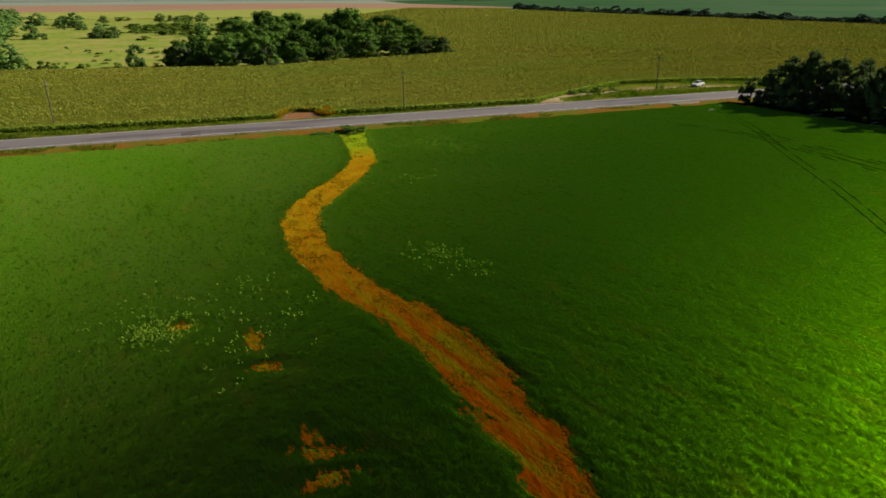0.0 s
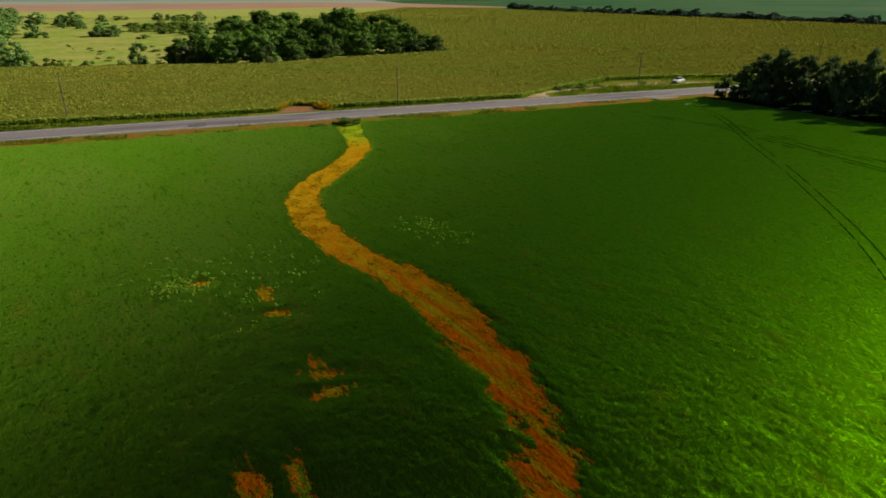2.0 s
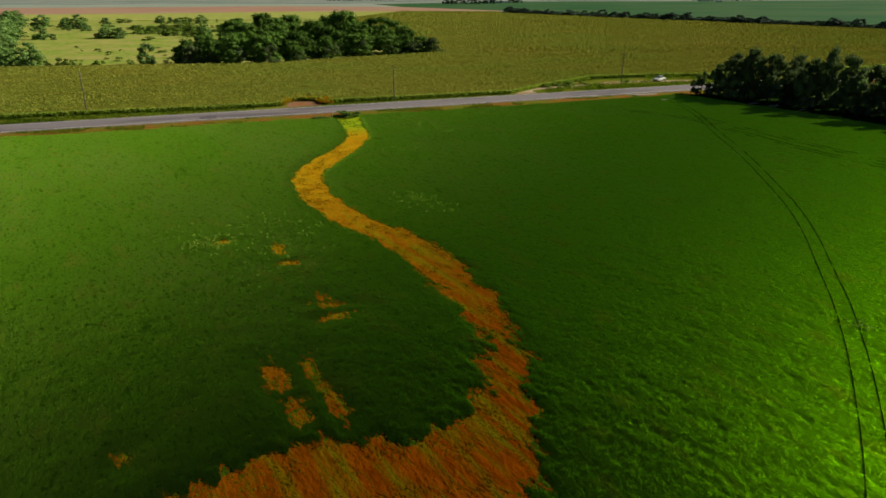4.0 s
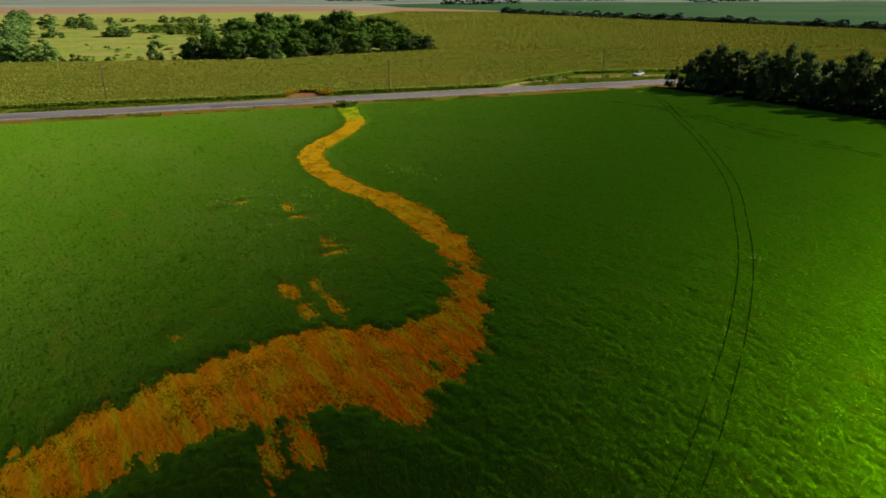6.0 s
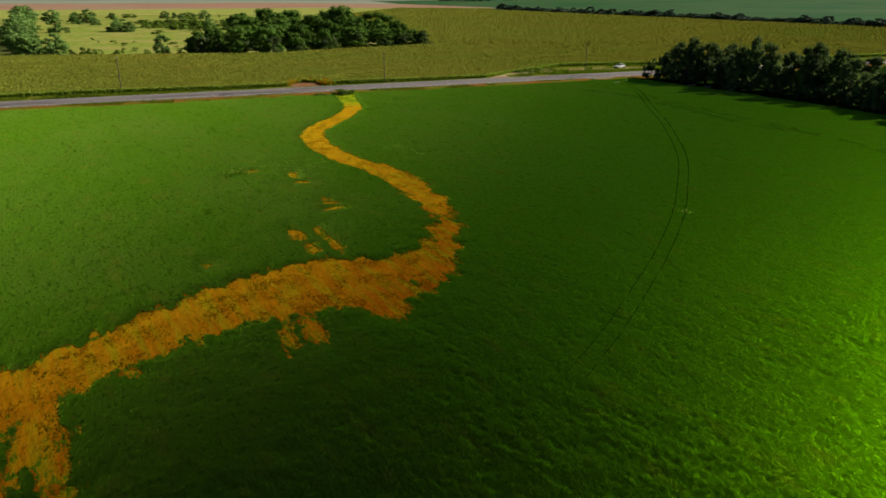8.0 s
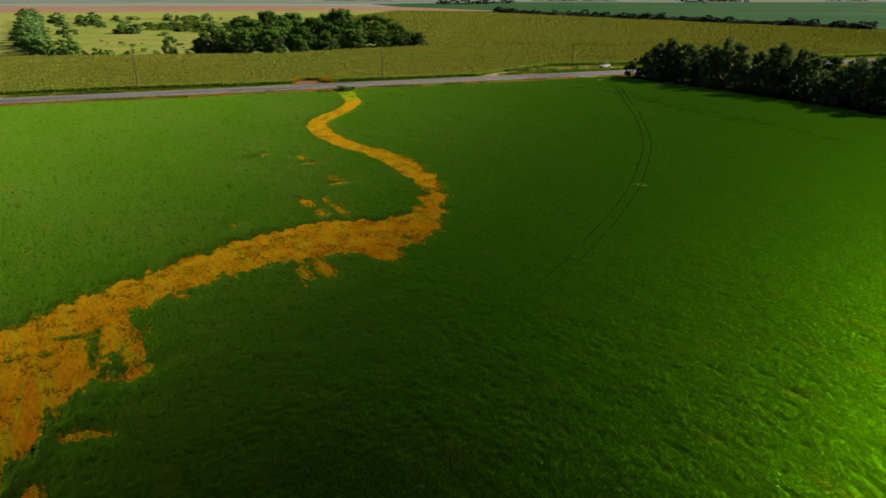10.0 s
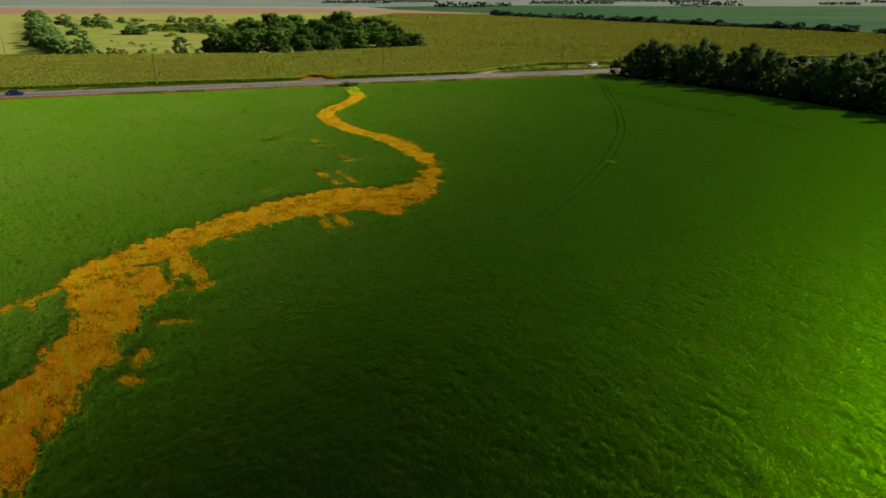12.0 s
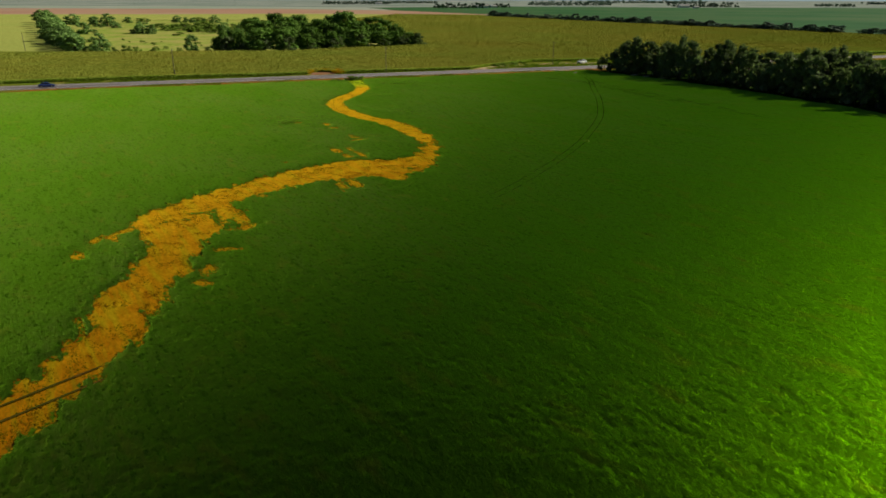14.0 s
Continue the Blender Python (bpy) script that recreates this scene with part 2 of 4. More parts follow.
# outer rows: greener, and brightened in colour as if the sun reached them
M_CORN_EDGE = foliage("sunlit_corn_edge_leaf", (0.26, 0.38, 0.05), (0.50, 0.60, 0.12), (0.30, 0.46, 0.03), (0.44, 0.60, 0.08), 0.45, spec=0.05)
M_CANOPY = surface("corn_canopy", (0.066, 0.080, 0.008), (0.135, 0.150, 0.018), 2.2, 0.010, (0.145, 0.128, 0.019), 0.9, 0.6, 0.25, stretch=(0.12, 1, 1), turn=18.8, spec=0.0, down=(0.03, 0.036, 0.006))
M_FAR_CORN = surface("pale_far_corn", (0.15, 0.16, 0.036), (0.22, 0.225, 0.062), 0.5, 0.010, (0.23, 0.20, 0.058), 0.9, 0.6, 0.5, spec=0.0, down=(0.13, 0.145, 0.035))
M_PASTURE = surface("pasture_grass", (0.175, 0.26, 0.034), (0.36, 0.42, 0.085), 0.28, 0.045, (0.40, 0.36, 0.11), 0.95, 0.5, 0.3, spec=0.0)
M_BROWN = surface("ploughed_soil", (0.36, 0.185, 0.13), (0.47, 0.265, 0.19), 0.05, 0.004, (0.42, 0.28, 0.19), 0.95, 0.2, 0.3, stretch=(0.15, 1, 1))
M_FAR_GREEN = surface("far_crop", (0.020, 0.085, 0.024), (0.042, 0.130, 0.040), 0.06, 0.006, (0.065, 0.125, 0.045), 0.95, 0.2, 0.3, stretch=(0.2, 1, 1))
M_FAR_PALE = surface("far_pale_field", (0.30, 0.31, 0.27), (0.42, 0.41, 0.36), 0.03, 0.004, (0.28, 0.34, 0.26), 0.95, 0.0, 0.3, stretch=(0.2, 1, 1))
M_VERGE = surface("verge_soil", (0.17, 0.085, 0.016), (0.33, 0.150, 0.032), 1.3, 0.10, (0.15, 0.155, 0.018), 0.95, 0.5, 0.08, spec=0.0)
M_VERGE_GREEN = surface("verge_grass", (0.095, 0.145, 0.010), (0.165, 0.20, 0.022), 0.9, 0.15, (0.21, 0.185, 0.035), 0.95, 0.5, 0.08, spec=0.0)
M_GRASS = foliage("verge_blades", (0.095, 0.15, 0.008), (0.18, 0.225, 0.02), (0.11, 0.20, 0.008), (0.19, 0.27, 0.02), 0.4, spec=0.0)
M_GRAVEL = surface("shoulder_gravel", (0.22, 0.19, 0.15), (0.38, 0.34, 0.28), 3.0, 0.3, (0.28, 0.20, 0.13), 0.95, 0.6, 0.05)
M_DIRT = surface("bare_dirt", (0.42, 0.29, 0.19), (0.60, 0.44, 0.31), 0.9, 0.12, (0.40, 0.25, 0.14), 0.95, 0.5, 0.08)
M_RUT = surface("trodden_soil", (0.05, 0.030, 0.006), (0.11, 0.060, 0.010), 2.0, 0.3, (0.05, 0.05, 0.006), 0.95, 0.5, 0.05, spec=0.0)
# shade inside the crop's wheel marks, painted as a dark green
M_RUT_SHADE = surface("wheel_mark_shade", (0.006, 0.020, 0.0008), (0.014, 0.040, 0.001), 1.2, 0.3, (0.012, 0.032, 0.001), 0.95, 0.5, 0.05, spec=0.0)
M_RED_DIRT = surface("reddish_dirt", (0.25, 0.12, 0.075), (0.38, 0.21, 0.14), 0.9, 0.2, (0.30, 0.13, 0.05), 0.95, 0.5, 0.08)
M_PATCH = surface("fresh_asphalt", (0.105, 0.090, 0.100), (0.145, 0.125, 0.140), 8.0, 0.5, (0.16, 0.135, 0.150), 0.85, 0.3, 0.01)
M_LINE = plain("road_paint", (0.72, 0.72, 0.70), 0.7, 0.2, grain=0.2)
M_BARK = surface("bark", (0.05, 0.038, 0.026), (0.12, 0.09, 0.065), 5.0, 0.6, (0.09, 0.08, 0.06), 0.95, 0.8, 0.05, stretch=(1, 1, 0.2))
M_TREE = foliage("tree_leaf", (0.058, 0.115, 0.020), (0.130, 0.205, 0.040), (0.085, 0.200, 0.014), (0.130, 0.280, 0.022), 0.25, rough=0.75, spec=0.05, per_object=True)
M_OAK = foliage("dark_tree_leaf", (0.080, 0.108, 0.056), (0.170, 0.198, 0.094), (0.092, 0.145, 0.036), (0.160, 0.230, 0.058), 0.5, rough=0.75, spec=0.05, per_object=True)
# tree leaf made paler and bluer, haze carried in its colour
M_HAZY_TREE = foliage("hazy_tree_leaf", (0.112, 0.200, 0.054), (0.245, 0.350, 0.105), (0.125, 0.260, 0.040), (0.190, 0.350, 0.060), 0.3, rough=0.75, spec=0.05, per_object=True)
# haze over the distance is mixed into this bluish leaf colour
M_FAR_LEAF = foliage("hazed_far_leaf", (0.075, 0.105, 0.085), (0.135, 0.170, 0.130), (0.040, 0.090, 0.040), (0.070, 0.130, 0.055), 0.25, rough=0.75, spec=0.05, per_object=True)
M_SHRUB = foliage("shrub_leaf", (0.12, 0.19, 0.030), (0.27, 0.35, 0.070), (0.09, 0.18, 0.008), (0.16, 0.28, 0.022), 0.35, spec=0.03, per_object=True)
M_POLE = surface("weathered_pole", (0.13, 0.105, 0.082), (0.24, 0.20, 0.165), 6.0, 0.8, (0.12, 0.10, 0.08), 0.9, 0.4, 0.02, stretch=(1, 1, 0.1))
M_PORCELAIN = plain("insulator_glaze", (0.30, 0.28, 0.26), 0.25)
M_CONCRETE = surface("concrete", (0.26, 0.25, 0.23), (0.40, 0.38, 0.35), 4.0, 0.7, (0.20, 0.19, 0.16), 0.9, 0.4, 0.02)
M_WHITE = plain("white_car_paint", (0.80, 0.80, 0.80), 0.25, 0.6, grain=0.03)
M_BLUE = plain("blue_car_paint", (0.035, 0.055, 0.20), 0.25, 0.6, grain=0.05)
M_GLASS = plain("car_glass", (0.012, 0.014, 0.016), 0.06, 0.8)
M_TYRE = plain("tyre_rubber", (0.018, 0.018, 0.018), 0.85, 0.2)
M_RIM = plain("wheel_metal", (0.50, 0.50, 0.52), 0.3, 0.5, 0.9)
M_LAMP = plain("headlight_glass", (0.75, 0.76, 0.78), 0.1, 0.8)
M_TAIL = plain("tail_light_plastic", (0.42, 0.015, 0.012), 0.2, 0.6)
M_WALL = plain("house_paint", (0.74, 0.73, 0.70), 0.8, 0.2, scale=0.4)
M_ROOF = surface("metal_roof", (0.28, 0.29, 0.31), (0.40, 0.41, 0.43), 0.6, 0.05, (0.34, 0.29, 0.26), 0.6, 0.2, 0.02)
M_PANE = plain("window_glass", (0.02, 0.025, 0.03), 0.08, 0.8)
M_DOOR = plain("door_paint", (0.20, 0.10, 0.06), 0.7)
M_MARKER = plain("marker_paint", (0.62, 0.50, 0.12), 0.6)
M_WOOD = surface("bleached_wood", (0.36, 0.31, 0.24), (0.55, 0.49, 0.40), 5.0, 0.8, (0.30, 0.25, 0.19), 0.9, 0.5, 0.03)


# ---- building helpers ----
def link_mesh(name, mesh, material, parent=None, label=""):
    for m in (material if isinstance(material, (list, tuple)) else [material]):
        mesh.materials.append(m)
    ob = new(name, mesh)
    if parent:
        ob.parent = parent
    return tagged(ob, label) if label else ob


def part(name, bm, material, parent=None, label="", smooth=False):
    """Links a bmesh as one mesh object under a thing or a part."""
    mesh = bpy.data.meshes.new(name)
    for f in bm.faces:
        f.smooth = smooth
    bm.to_mesh(mesh)
    bm.free()
    return link_mesh(name, mesh, material, parent, label)


def arrays(name, verts, quads, material, parent=None, label=""):
    """A mesh of four-cornered faces from arrays."""
    mesh = bpy.data.meshes.new(name)
    nf = len(quads)
    mesh.vertices.add(len(verts))
    mesh.vertices.foreach_set("co", np.asarray(verts, np.float32).ravel())
    mesh.loops.add(nf * 4)
    mesh.loops.foreach_set("vertex_index", np.asarray(quads, np.int32).ravel())
    mesh.polygons.add(nf)
    mesh.polygons.foreach_set("loop_start", np.arange(nf, dtype=np.int32) * 4)
    mesh.update(calc_edges=True)
    return link_mesh(name, mesh, material, parent, label)


def thing(name, m, label, category, group="", kind=""):
    ob = new(name)
    ob.empty_display_size = 0.5
    ob.matrix_world = m
    return tagged(ob, label, category, group, kind)


def box(bm, lo, hi):
    lo, hi = Vector(lo), Vector(hi)
    r = bmesh.ops.create_cube(bm, size=1.0, matrix=Matrix.Translation((lo + hi) / 2) @ Matrix.Diagonal((*(hi - lo), 1)))
    return r["verts"]


def slab(bm, lo, hi, round_off):
    """A box with rounded edges."""
    edges = list({e for v in box(bm, lo, hi) for e in v.link_edges})
    bmesh.ops.bevel(bm, geom=edges, offset=round_off, segments=2, affect="EDGES")


def rod(bm, a, b, ra, rb, n=8):
    a, b = Vector(a), Vector(b)
    d = b - a
    m = Matrix.Translation((a + b) / 2) @ d.to_track_quat("Z", "Y").to_matrix().to_4x4()
    return bmesh.ops.create_cone(bm, cap_ends=True, segments=n, radius1=ra, radius2=rb, depth=d.length, matrix=m)["verts"]


def vnoise(x, y, size, seed=0):
    """Smooth random values, 0 to 1, with patches of the given size in metres."""
    rng = np.random.default_rng(seed)
    tab = rng.random((256, 256))
    u, v = np.asarray(x) / size, np.asarray(y) / size
    i, j = np.floor(u).astype(int), np.floor(v).astype(int)
    fu, fv = u - i, v - j
    fu, fv = fu * fu * (3 - 2 * fu), fv * fv * (3 - 2 * fv)
    g = lambda a, b: tab[a % 256, b % 256]
    return (g(i, j) * (1 - fu) + g(i + 1, j) * fu) * (1 - fv) + (g(i, j + 1) * (1 - fu) + g(i + 1, j + 1) * fu) * fv


def curve_points(rows, steps=5):
    """A smooth run through the rows (Catmull-Rom)."""
    p = np.asarray(rows, float)
    p = np.vstack([2 * p[0] - p[1], p, 2 * p[-1] - p[-2]])
    out = []
    for i in range(1, len(p) - 2):
        for k in range(steps):
            s = k / steps
            out.append(0.5 * (2 * p[i] + (p[i + 1] - p[i - 1]) * s + (2 * p[i - 1] - 5 * p[i] + 4 * p[i + 1] - p[i + 2]) * s * s + (3 * p[i] - p[i - 1] - 3 * p[i + 1] + p[i + 2]) * s ** 3))
    out.append(p[-2])
    return np.array(out)


def run_distance(x, y, run):
    """How far points lie from a run, and the run's third value at the nearest place."""
    best, val = np.full(len(x), 1e9), np.zeros(len(x))
    for a, b in zip(run[:-1], run[1:]):
        d = b[:2] - a[:2]
        s = np.clip(((x - a[0]) * d[0] + (y - a[1]) * d[1]) / (d @ d + 1e-9), 0, 1)
        r = np.hypot(x - a[0] - s * d[0], y - a[1] - s * d[1])
        near = r < best
        best = np.where(near, r, best)
        if len(a) > 2:
            val = np.where(near, a[2] + s * (b[2] - a[2]), val)
    return best, val


def inside(x, y, poly):
    c = np.zeros(len(x), bool)
    for (x0, y0), (x1, y1) in zip(poly, poly[1:] + poly[:1]):
        cross = (y0 > y) != (y1 > y)
        c ^= cross & (x < (x1 - x0) * (y - y0) / (y1 - y0 + 1e-12) + x0)
    return c


def scatter(x0, x1, y0, y1, step, seed):
    """Points on a shaken grid."""
    rng = np.random.default_rng(seed)
    gx, gy = np.meshgrid(np.arange(x0, x1, step), np.arange(y0, y1, step))
    return gx.ravel() + (rng.random(gx.size) - 0.5) * step * 0.95, gy.ravel() + (rng.random(gx.size) - 0.5) * step * 0.95


def tufts(x, y, z, leaves, length, width, rise, seed, spread=0.05, bend=0.0, lie=None, lean=None):
    """Leaves in tufts: a kite-shaped face each. rise: lowest and highest angle in degrees; lie: flat both ways along a line; lean: all to one side."""
    rng = np.random.default_rng(seed)
    n = len(x)
    az = rng.random((n, leaves)) * 2 * np.pi
    if lie:
        az = np.radians(lie[0] + rng.normal(0, lie[1], (n, leaves)) + 180 * rng.integers(0, 2, (n, leaves)))
    if lean:
        az = np.radians(lean[0] + rng.normal(0, lean[1], (n, leaves)))
    el = np.radians(rise[0] + rng.random((n, leaves)) * (rise[1] - rise[0]))
    ln = np.asarray(length).reshape(-1, 1) * (0.7 + 0.6 * rng.random((n, leaves)))
    wd = width * (0.7 + 0.6 * rng.random((n, leaves))) * ln
    roll = (rng.random((n, leaves)) - 0.5) * 1.6
    if lie:
        roll *= 0.2
    d = np.stack([np.cos(az) * np.cos(el), np.sin(az) * np.cos(el), np.sin(el)], -1)
    side = np.stack([-np.sin(az), np.cos(az), np.zeros_like(az)], -1)
    up = np.cross(d, side)
    side = side * np.cos(roll)[..., None] + up * np.sin(roll)[..., None]
    base = np.stack([np.asarray(x)[:, None] + rng.normal(0, spread, (n, leaves)), np.asarray(y)[:, None] + rng.normal(0, spread, (n, leaves)), np.broadcast_to(np.asarray(z).reshape(-1, 1), (n, leaves))], -1)
    L, W = ln[..., None], wd[..., None]
    mid = base + d * L * 0.55
    tip = base + d * L
    tip[..., 2] -= bend * ln
    v = np.stack([base, mid - side * W / 2, tip, mid + side * W / 2], 2).reshape(-1, 3)
    return v, np.arange(len(v)).reshape(-1, 4)


def sheet(name, poly, z, material, depth=0.0, label="", category="", kind="structure"):
    """A level sheet with the given outline; with depth, a slab down from z."""
    bm = bmesh.new()
    top = bm.faces.new([bm.verts.new((x, y, z)) for x, y in poly])
    if top.normal.z < 0:
        top.normal_flip()
    if depth:
        r = bmesh.ops.extrude_face_region(bm, geom=[top])
        bmesh.ops.translate(bm, verts=[v for v in r["geom"] if isinstance(v, bmesh.types.BMVert)], vec=(0, 0, -depth))
    bm.normal_update()
    bmesh.ops.triangulate(bm, faces=bm.faces[:])
    bmesh.ops.recalc_face_normals(bm, faces=bm.faces[:])
    return tagged(part(name, bm, material), label, category, "", kind)


# ---- plan ----
ROAD_SLOPE, ROAD_NEAR, ROAD_FAR = 0.341, 141.0, 150.4     # the road's edges: y = slope * x + these
ROAD_ANGLE = math.degrees(math.atan(ROAD_SLOPE))
U = np.array([math.cos(radians(ROAD_ANGLE)), math.sin(radians(ROAD_ANGLE))])
N = np.array([-U[1], U[0]])
ROAD_MID = np.array([0.0, (ROAD_NEAR + ROAD_FAR) / 2])
HALF_ROAD = (ROAD_FAR - ROAD_NEAR) / 2 * U[0]


def on_road(s, n):
    """A place s metres along the road and n across it, towards the corn."""
    return ROAD_MID + U * s + N * n


# the dry strip: centre x, y and width
STRIP = curve_points([
    (-18.5, 126, 4.8), (-17.6, 121, 4.5), (-14.8, 110, 3.8), (-14.2, 101, 3.8), (-17.1, 87, 4.3), (-18.3, 78, 4.0), (-15.9, 69.2, 4.3),
    (-10.2, 58.9, 4.0), (-3.0, 50.4, 4.3), (2.8, 40.2, 3.9), (5.7, 31.4, 3.1), (6.4, 24.8, 3.2), (5.2, 16.8, 5.0), (1.0, 11.0, 10.0), (-4.0, 10.2, 11.0),
    (-9.0, 7.6, 9.6), (-14.4, 3.2, 7.4), (-18.4, -2.2, 6.8), (-22.3, -7.8, 6.2), (-22.8, -14.2, 12.2), (-20.6, -24, 5.9), (-20.2, -28.6, 5.4),
    (-19.6, -35, 4.8), (-19.9, -39, 5.8), (-18.7, -45.5, 4.3), (-19.4, -54, 4.3), (-22.0, -66, 4.5), (-26, -80, 4.5), (-29, -96, 4.4), (-30, -118, 4.2)])
# smaller bare patches: x, y, radius along, radius across, turn
PATCHES = [(-22.4, 50, 1.0, 0.5, 20), (-15.8, 47.7, 1.5, 0.5, 115), (-13.7, 43.8, 1.0, 0.5, 10), (-8.9, 35.8, 0.7, 0.3, 120), (-7.8, 34.4, 1.3, 0.4, 0), (-7.2, 32.1, 1.1, 0.6, 20), (-6.3, 32.8, 0.6, 0.3, 0),
           (-10.1, 22.8, 2.1, 0.75, 118), (-8.1, 19.7, 0.8, 0.5, 118), (-7.4, 17.9, 1.0, 0.5, 118), (-7.6, 23.6, 1.1, 0.35, 118), (-6.6, 21.5, 0.9, 0.5, 118), (-5.0, 18.7, 2.2, 0.65, 118), (-17.0, 14.2, 0.7, 0.4, 120), (-4.4, 0.6, 2.4, 0.8, 115), (-6.2, -0.6, 2.0, 0.5, 110),
           (0.6, 6.0, 4.2, 1.9, 118), (-16.1, -5.6, 0.8, 0.5, 0), (-16.4, -15.0, 3.0, 0.8, 118), (-14.5, -18.2, 1.3, 0.9, 60), (-14.9, -25.7, 1.1, 0.7, 0), (-15.1, -31.5, 1.4, 0.6, 100), (-14.6, -34.7, 1.0, 0.6, 0),
           (-30.0, -28.0, 1.1, 0.6, 110), (-30.1, -23.6, 1.1, 0.45, 100), (-28.8, -22.4, 1.3, 0.5, 115), (-28.4, -20.4, 1.6, 0.6, 60), (-27.2, -18.4, 1.4, 0.5, 118)]
# spots inside the strip where the crop has come up again
ISLANDS = [(-22.3, -13.3, 0.9, 0.3, 20), (-22.9, -16.0, 0.8, 0.3, 0), (-24.9, -16.8, 0.7, 0.3, 120), (-19.3, -15.6, 2.4, 0.4, 118), (-20.6, -12.1, 0.9, 0.25, 118), (3.4, 9.2, 1.2, 0.5, 118)]
# wheel tracks of a tractor through the crop
TRACKS = [curve_points([(58.0, 146), (57.4, 128), (53.4, 104), (50.3, 84), (44.6, 58), (38.1, 38.8), (33.8, 27.8), (28.5, 16.6), (24.0, 8.2), (19.5, 0.2), (15.2, -6.6)]),
          curve_points([(56.5, 125), (59.6, 114), (64, 101.6), (69.9, 87.4), (75.9, 70), (80, 56)]), curve_points([(-36, -72), (-26, -62), (-20.6, -55.9), (-16.6, -51.2), (-15.2, -49.8)]), curve_points([(44, 132), (50, 127), (54.5, 120), (58.6, 106), (64, 90), (71, 76)])]
WOOD_LINE = curve_points([(68, 158), (76, 146), (87.6, 128), (101.8, 98.4), (112.6, 71.2), (123.5, 43), (138, 8)])


def dry_mask(x, y):
    """How deep a place lies in the dry strip or a patch, in metres; below nothing outside it."""
    d, w = run_distance(x, y, STRIP)
    c, k = math.cos(radians(ROWS_TURN)), math.sin(radians(ROWS_TURN))
    u, v = x * c + y * k, -x * k + y * c
    ragged = (vnoise(x, y, 2.6, 3) - 0.5) * 0.9 + (vnoise(u / 4.5, v, 0.60, 4) - 0.5) * 1.9 + (vnoise(u / 4.0, v, 0.32, 5) - 0.5) * 0.9
    ragged += (vnoise(u / 2.2, v, 0.24, 6) - 0.5) * 0.8
    ragged = ragged * np.interp(y, (25, 60), (1.0, 0.35))
    depth = w / 2 - d + ragged
    for px, py, a, b, turn in PATCHES:
        c, s = math.cos(radians(turn)), math.sin(radians(turn))
        u, v = (x - px) * c + (y - py) * s, -(x - px) * s + (y - py) * c
        depth = np.maximum(depth, (1 - np.hypot(u / a, v / b)) * b + ragged * 0.30 - 0.05)
    for px, py, a, b, turn in ISLANDS:
        c, s = math.cos(radians(turn)), math.sin(radians(turn))
        u, v = (x - px) * c + (y - py) * s, -(x - px) * s + (y - py) * c
        depth = np.minimum(depth, (np.hypot(u / a, v / b) - 1) * b + ragged * 0.25)
    return depth


def beside(run, off):
    """A run shifted sideways."""
    d = np.gradient(run[:, :2], axis=0)
    d /= np.linalg.norm(d, axis=1)[:, None]
    return run[:, :2] + np.stack([-d[:, 1], d[:, 0]], 1) * off


RUTS = [beside(run, side * half) for run, half in zip(TRACKS, (0.68, 0.75, 0.95, 0.75)) for side in (-1, 1)]


def in_field(x, y):
    """Whether a place lies in the near crop: this side of the verge and clear of the wood."""
    wl = np.interp(y, WOOD_LINE[::-1, 1], WOOD_LINE[::-1, 0])
    return (y < ROAD_SLOPE * x + ROAD_NEAR - 6.3 + (vnoise(x, y, 3, 8) - 0.5) * 1.2) & (x < wl - 5.0 + (vnoise(x, y, 4, 10) - 0.5) * 2.0)


# ---- ground ----
def spaced(lo, hi, step, reach):
    """Even steps in the middle, then wider and wider out to the reach."""
    mid = list(np.arange(lo, hi + step / 2, step))
    out, s, v = [], step, mid[-1]
    while v < reach:
        s *= 1.25
        v += s
        out.append(min(v, reach))
    low, s, v = [], step, mid[0]
    while v > -reach:
        s *= 1.25
        v -= s
        low.append(max(v, -reach))
    return np.array(low[::-1] + mid + out)


def ground_height(x, y):
    near = np.exp(-(np.maximum(0, np.hypot(x, y - 40) - 150) / 60) ** 2)
    return (vnoise(x, y, 14, 21) - 0.5) * 0.22 * near + (vnoise(x, y, 1.6, 22) - 0.5) * 0.07 * near - 0.06


def build_ground():
    xs, ys = spaced(-62, 62, 0.75, 4900), spaced(-118, 132, 0.75, 4900)
    gx, gy = np.meshgrid(xs, ys)
    x, y = gx.ravel(), gy.ravel()
    z = ground_height(x, y)
    w = len(xs)
    i, j = np.meshgrid(np.arange(w - 1), np.arange(len(ys) - 1))
    a = (j * w + i).ravel()
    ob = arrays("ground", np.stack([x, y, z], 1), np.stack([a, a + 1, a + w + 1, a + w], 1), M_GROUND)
    depth = dry_mask(x, y)
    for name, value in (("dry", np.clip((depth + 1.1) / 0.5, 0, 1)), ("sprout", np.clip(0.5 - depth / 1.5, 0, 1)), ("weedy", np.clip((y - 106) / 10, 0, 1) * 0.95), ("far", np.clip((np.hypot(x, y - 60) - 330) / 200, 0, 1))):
        ob.data.attributes.new(name, "FLOAT", "POINT").data.foreach_set("value", value.astype(np.float32))
    ob.data.polygons.foreach_set("use_smooth", np.ones(len(ob.data.polygons), bool))
    return tagged(ob, "flat dark soil carrying the green crop and fields", "ground", "", "structure")


build_ground()

PASTURE = [(-166, 230), (-62, 241), (-39, 258), (-2, 282), (-24, 400), (-100, 690), (-400, 690)]
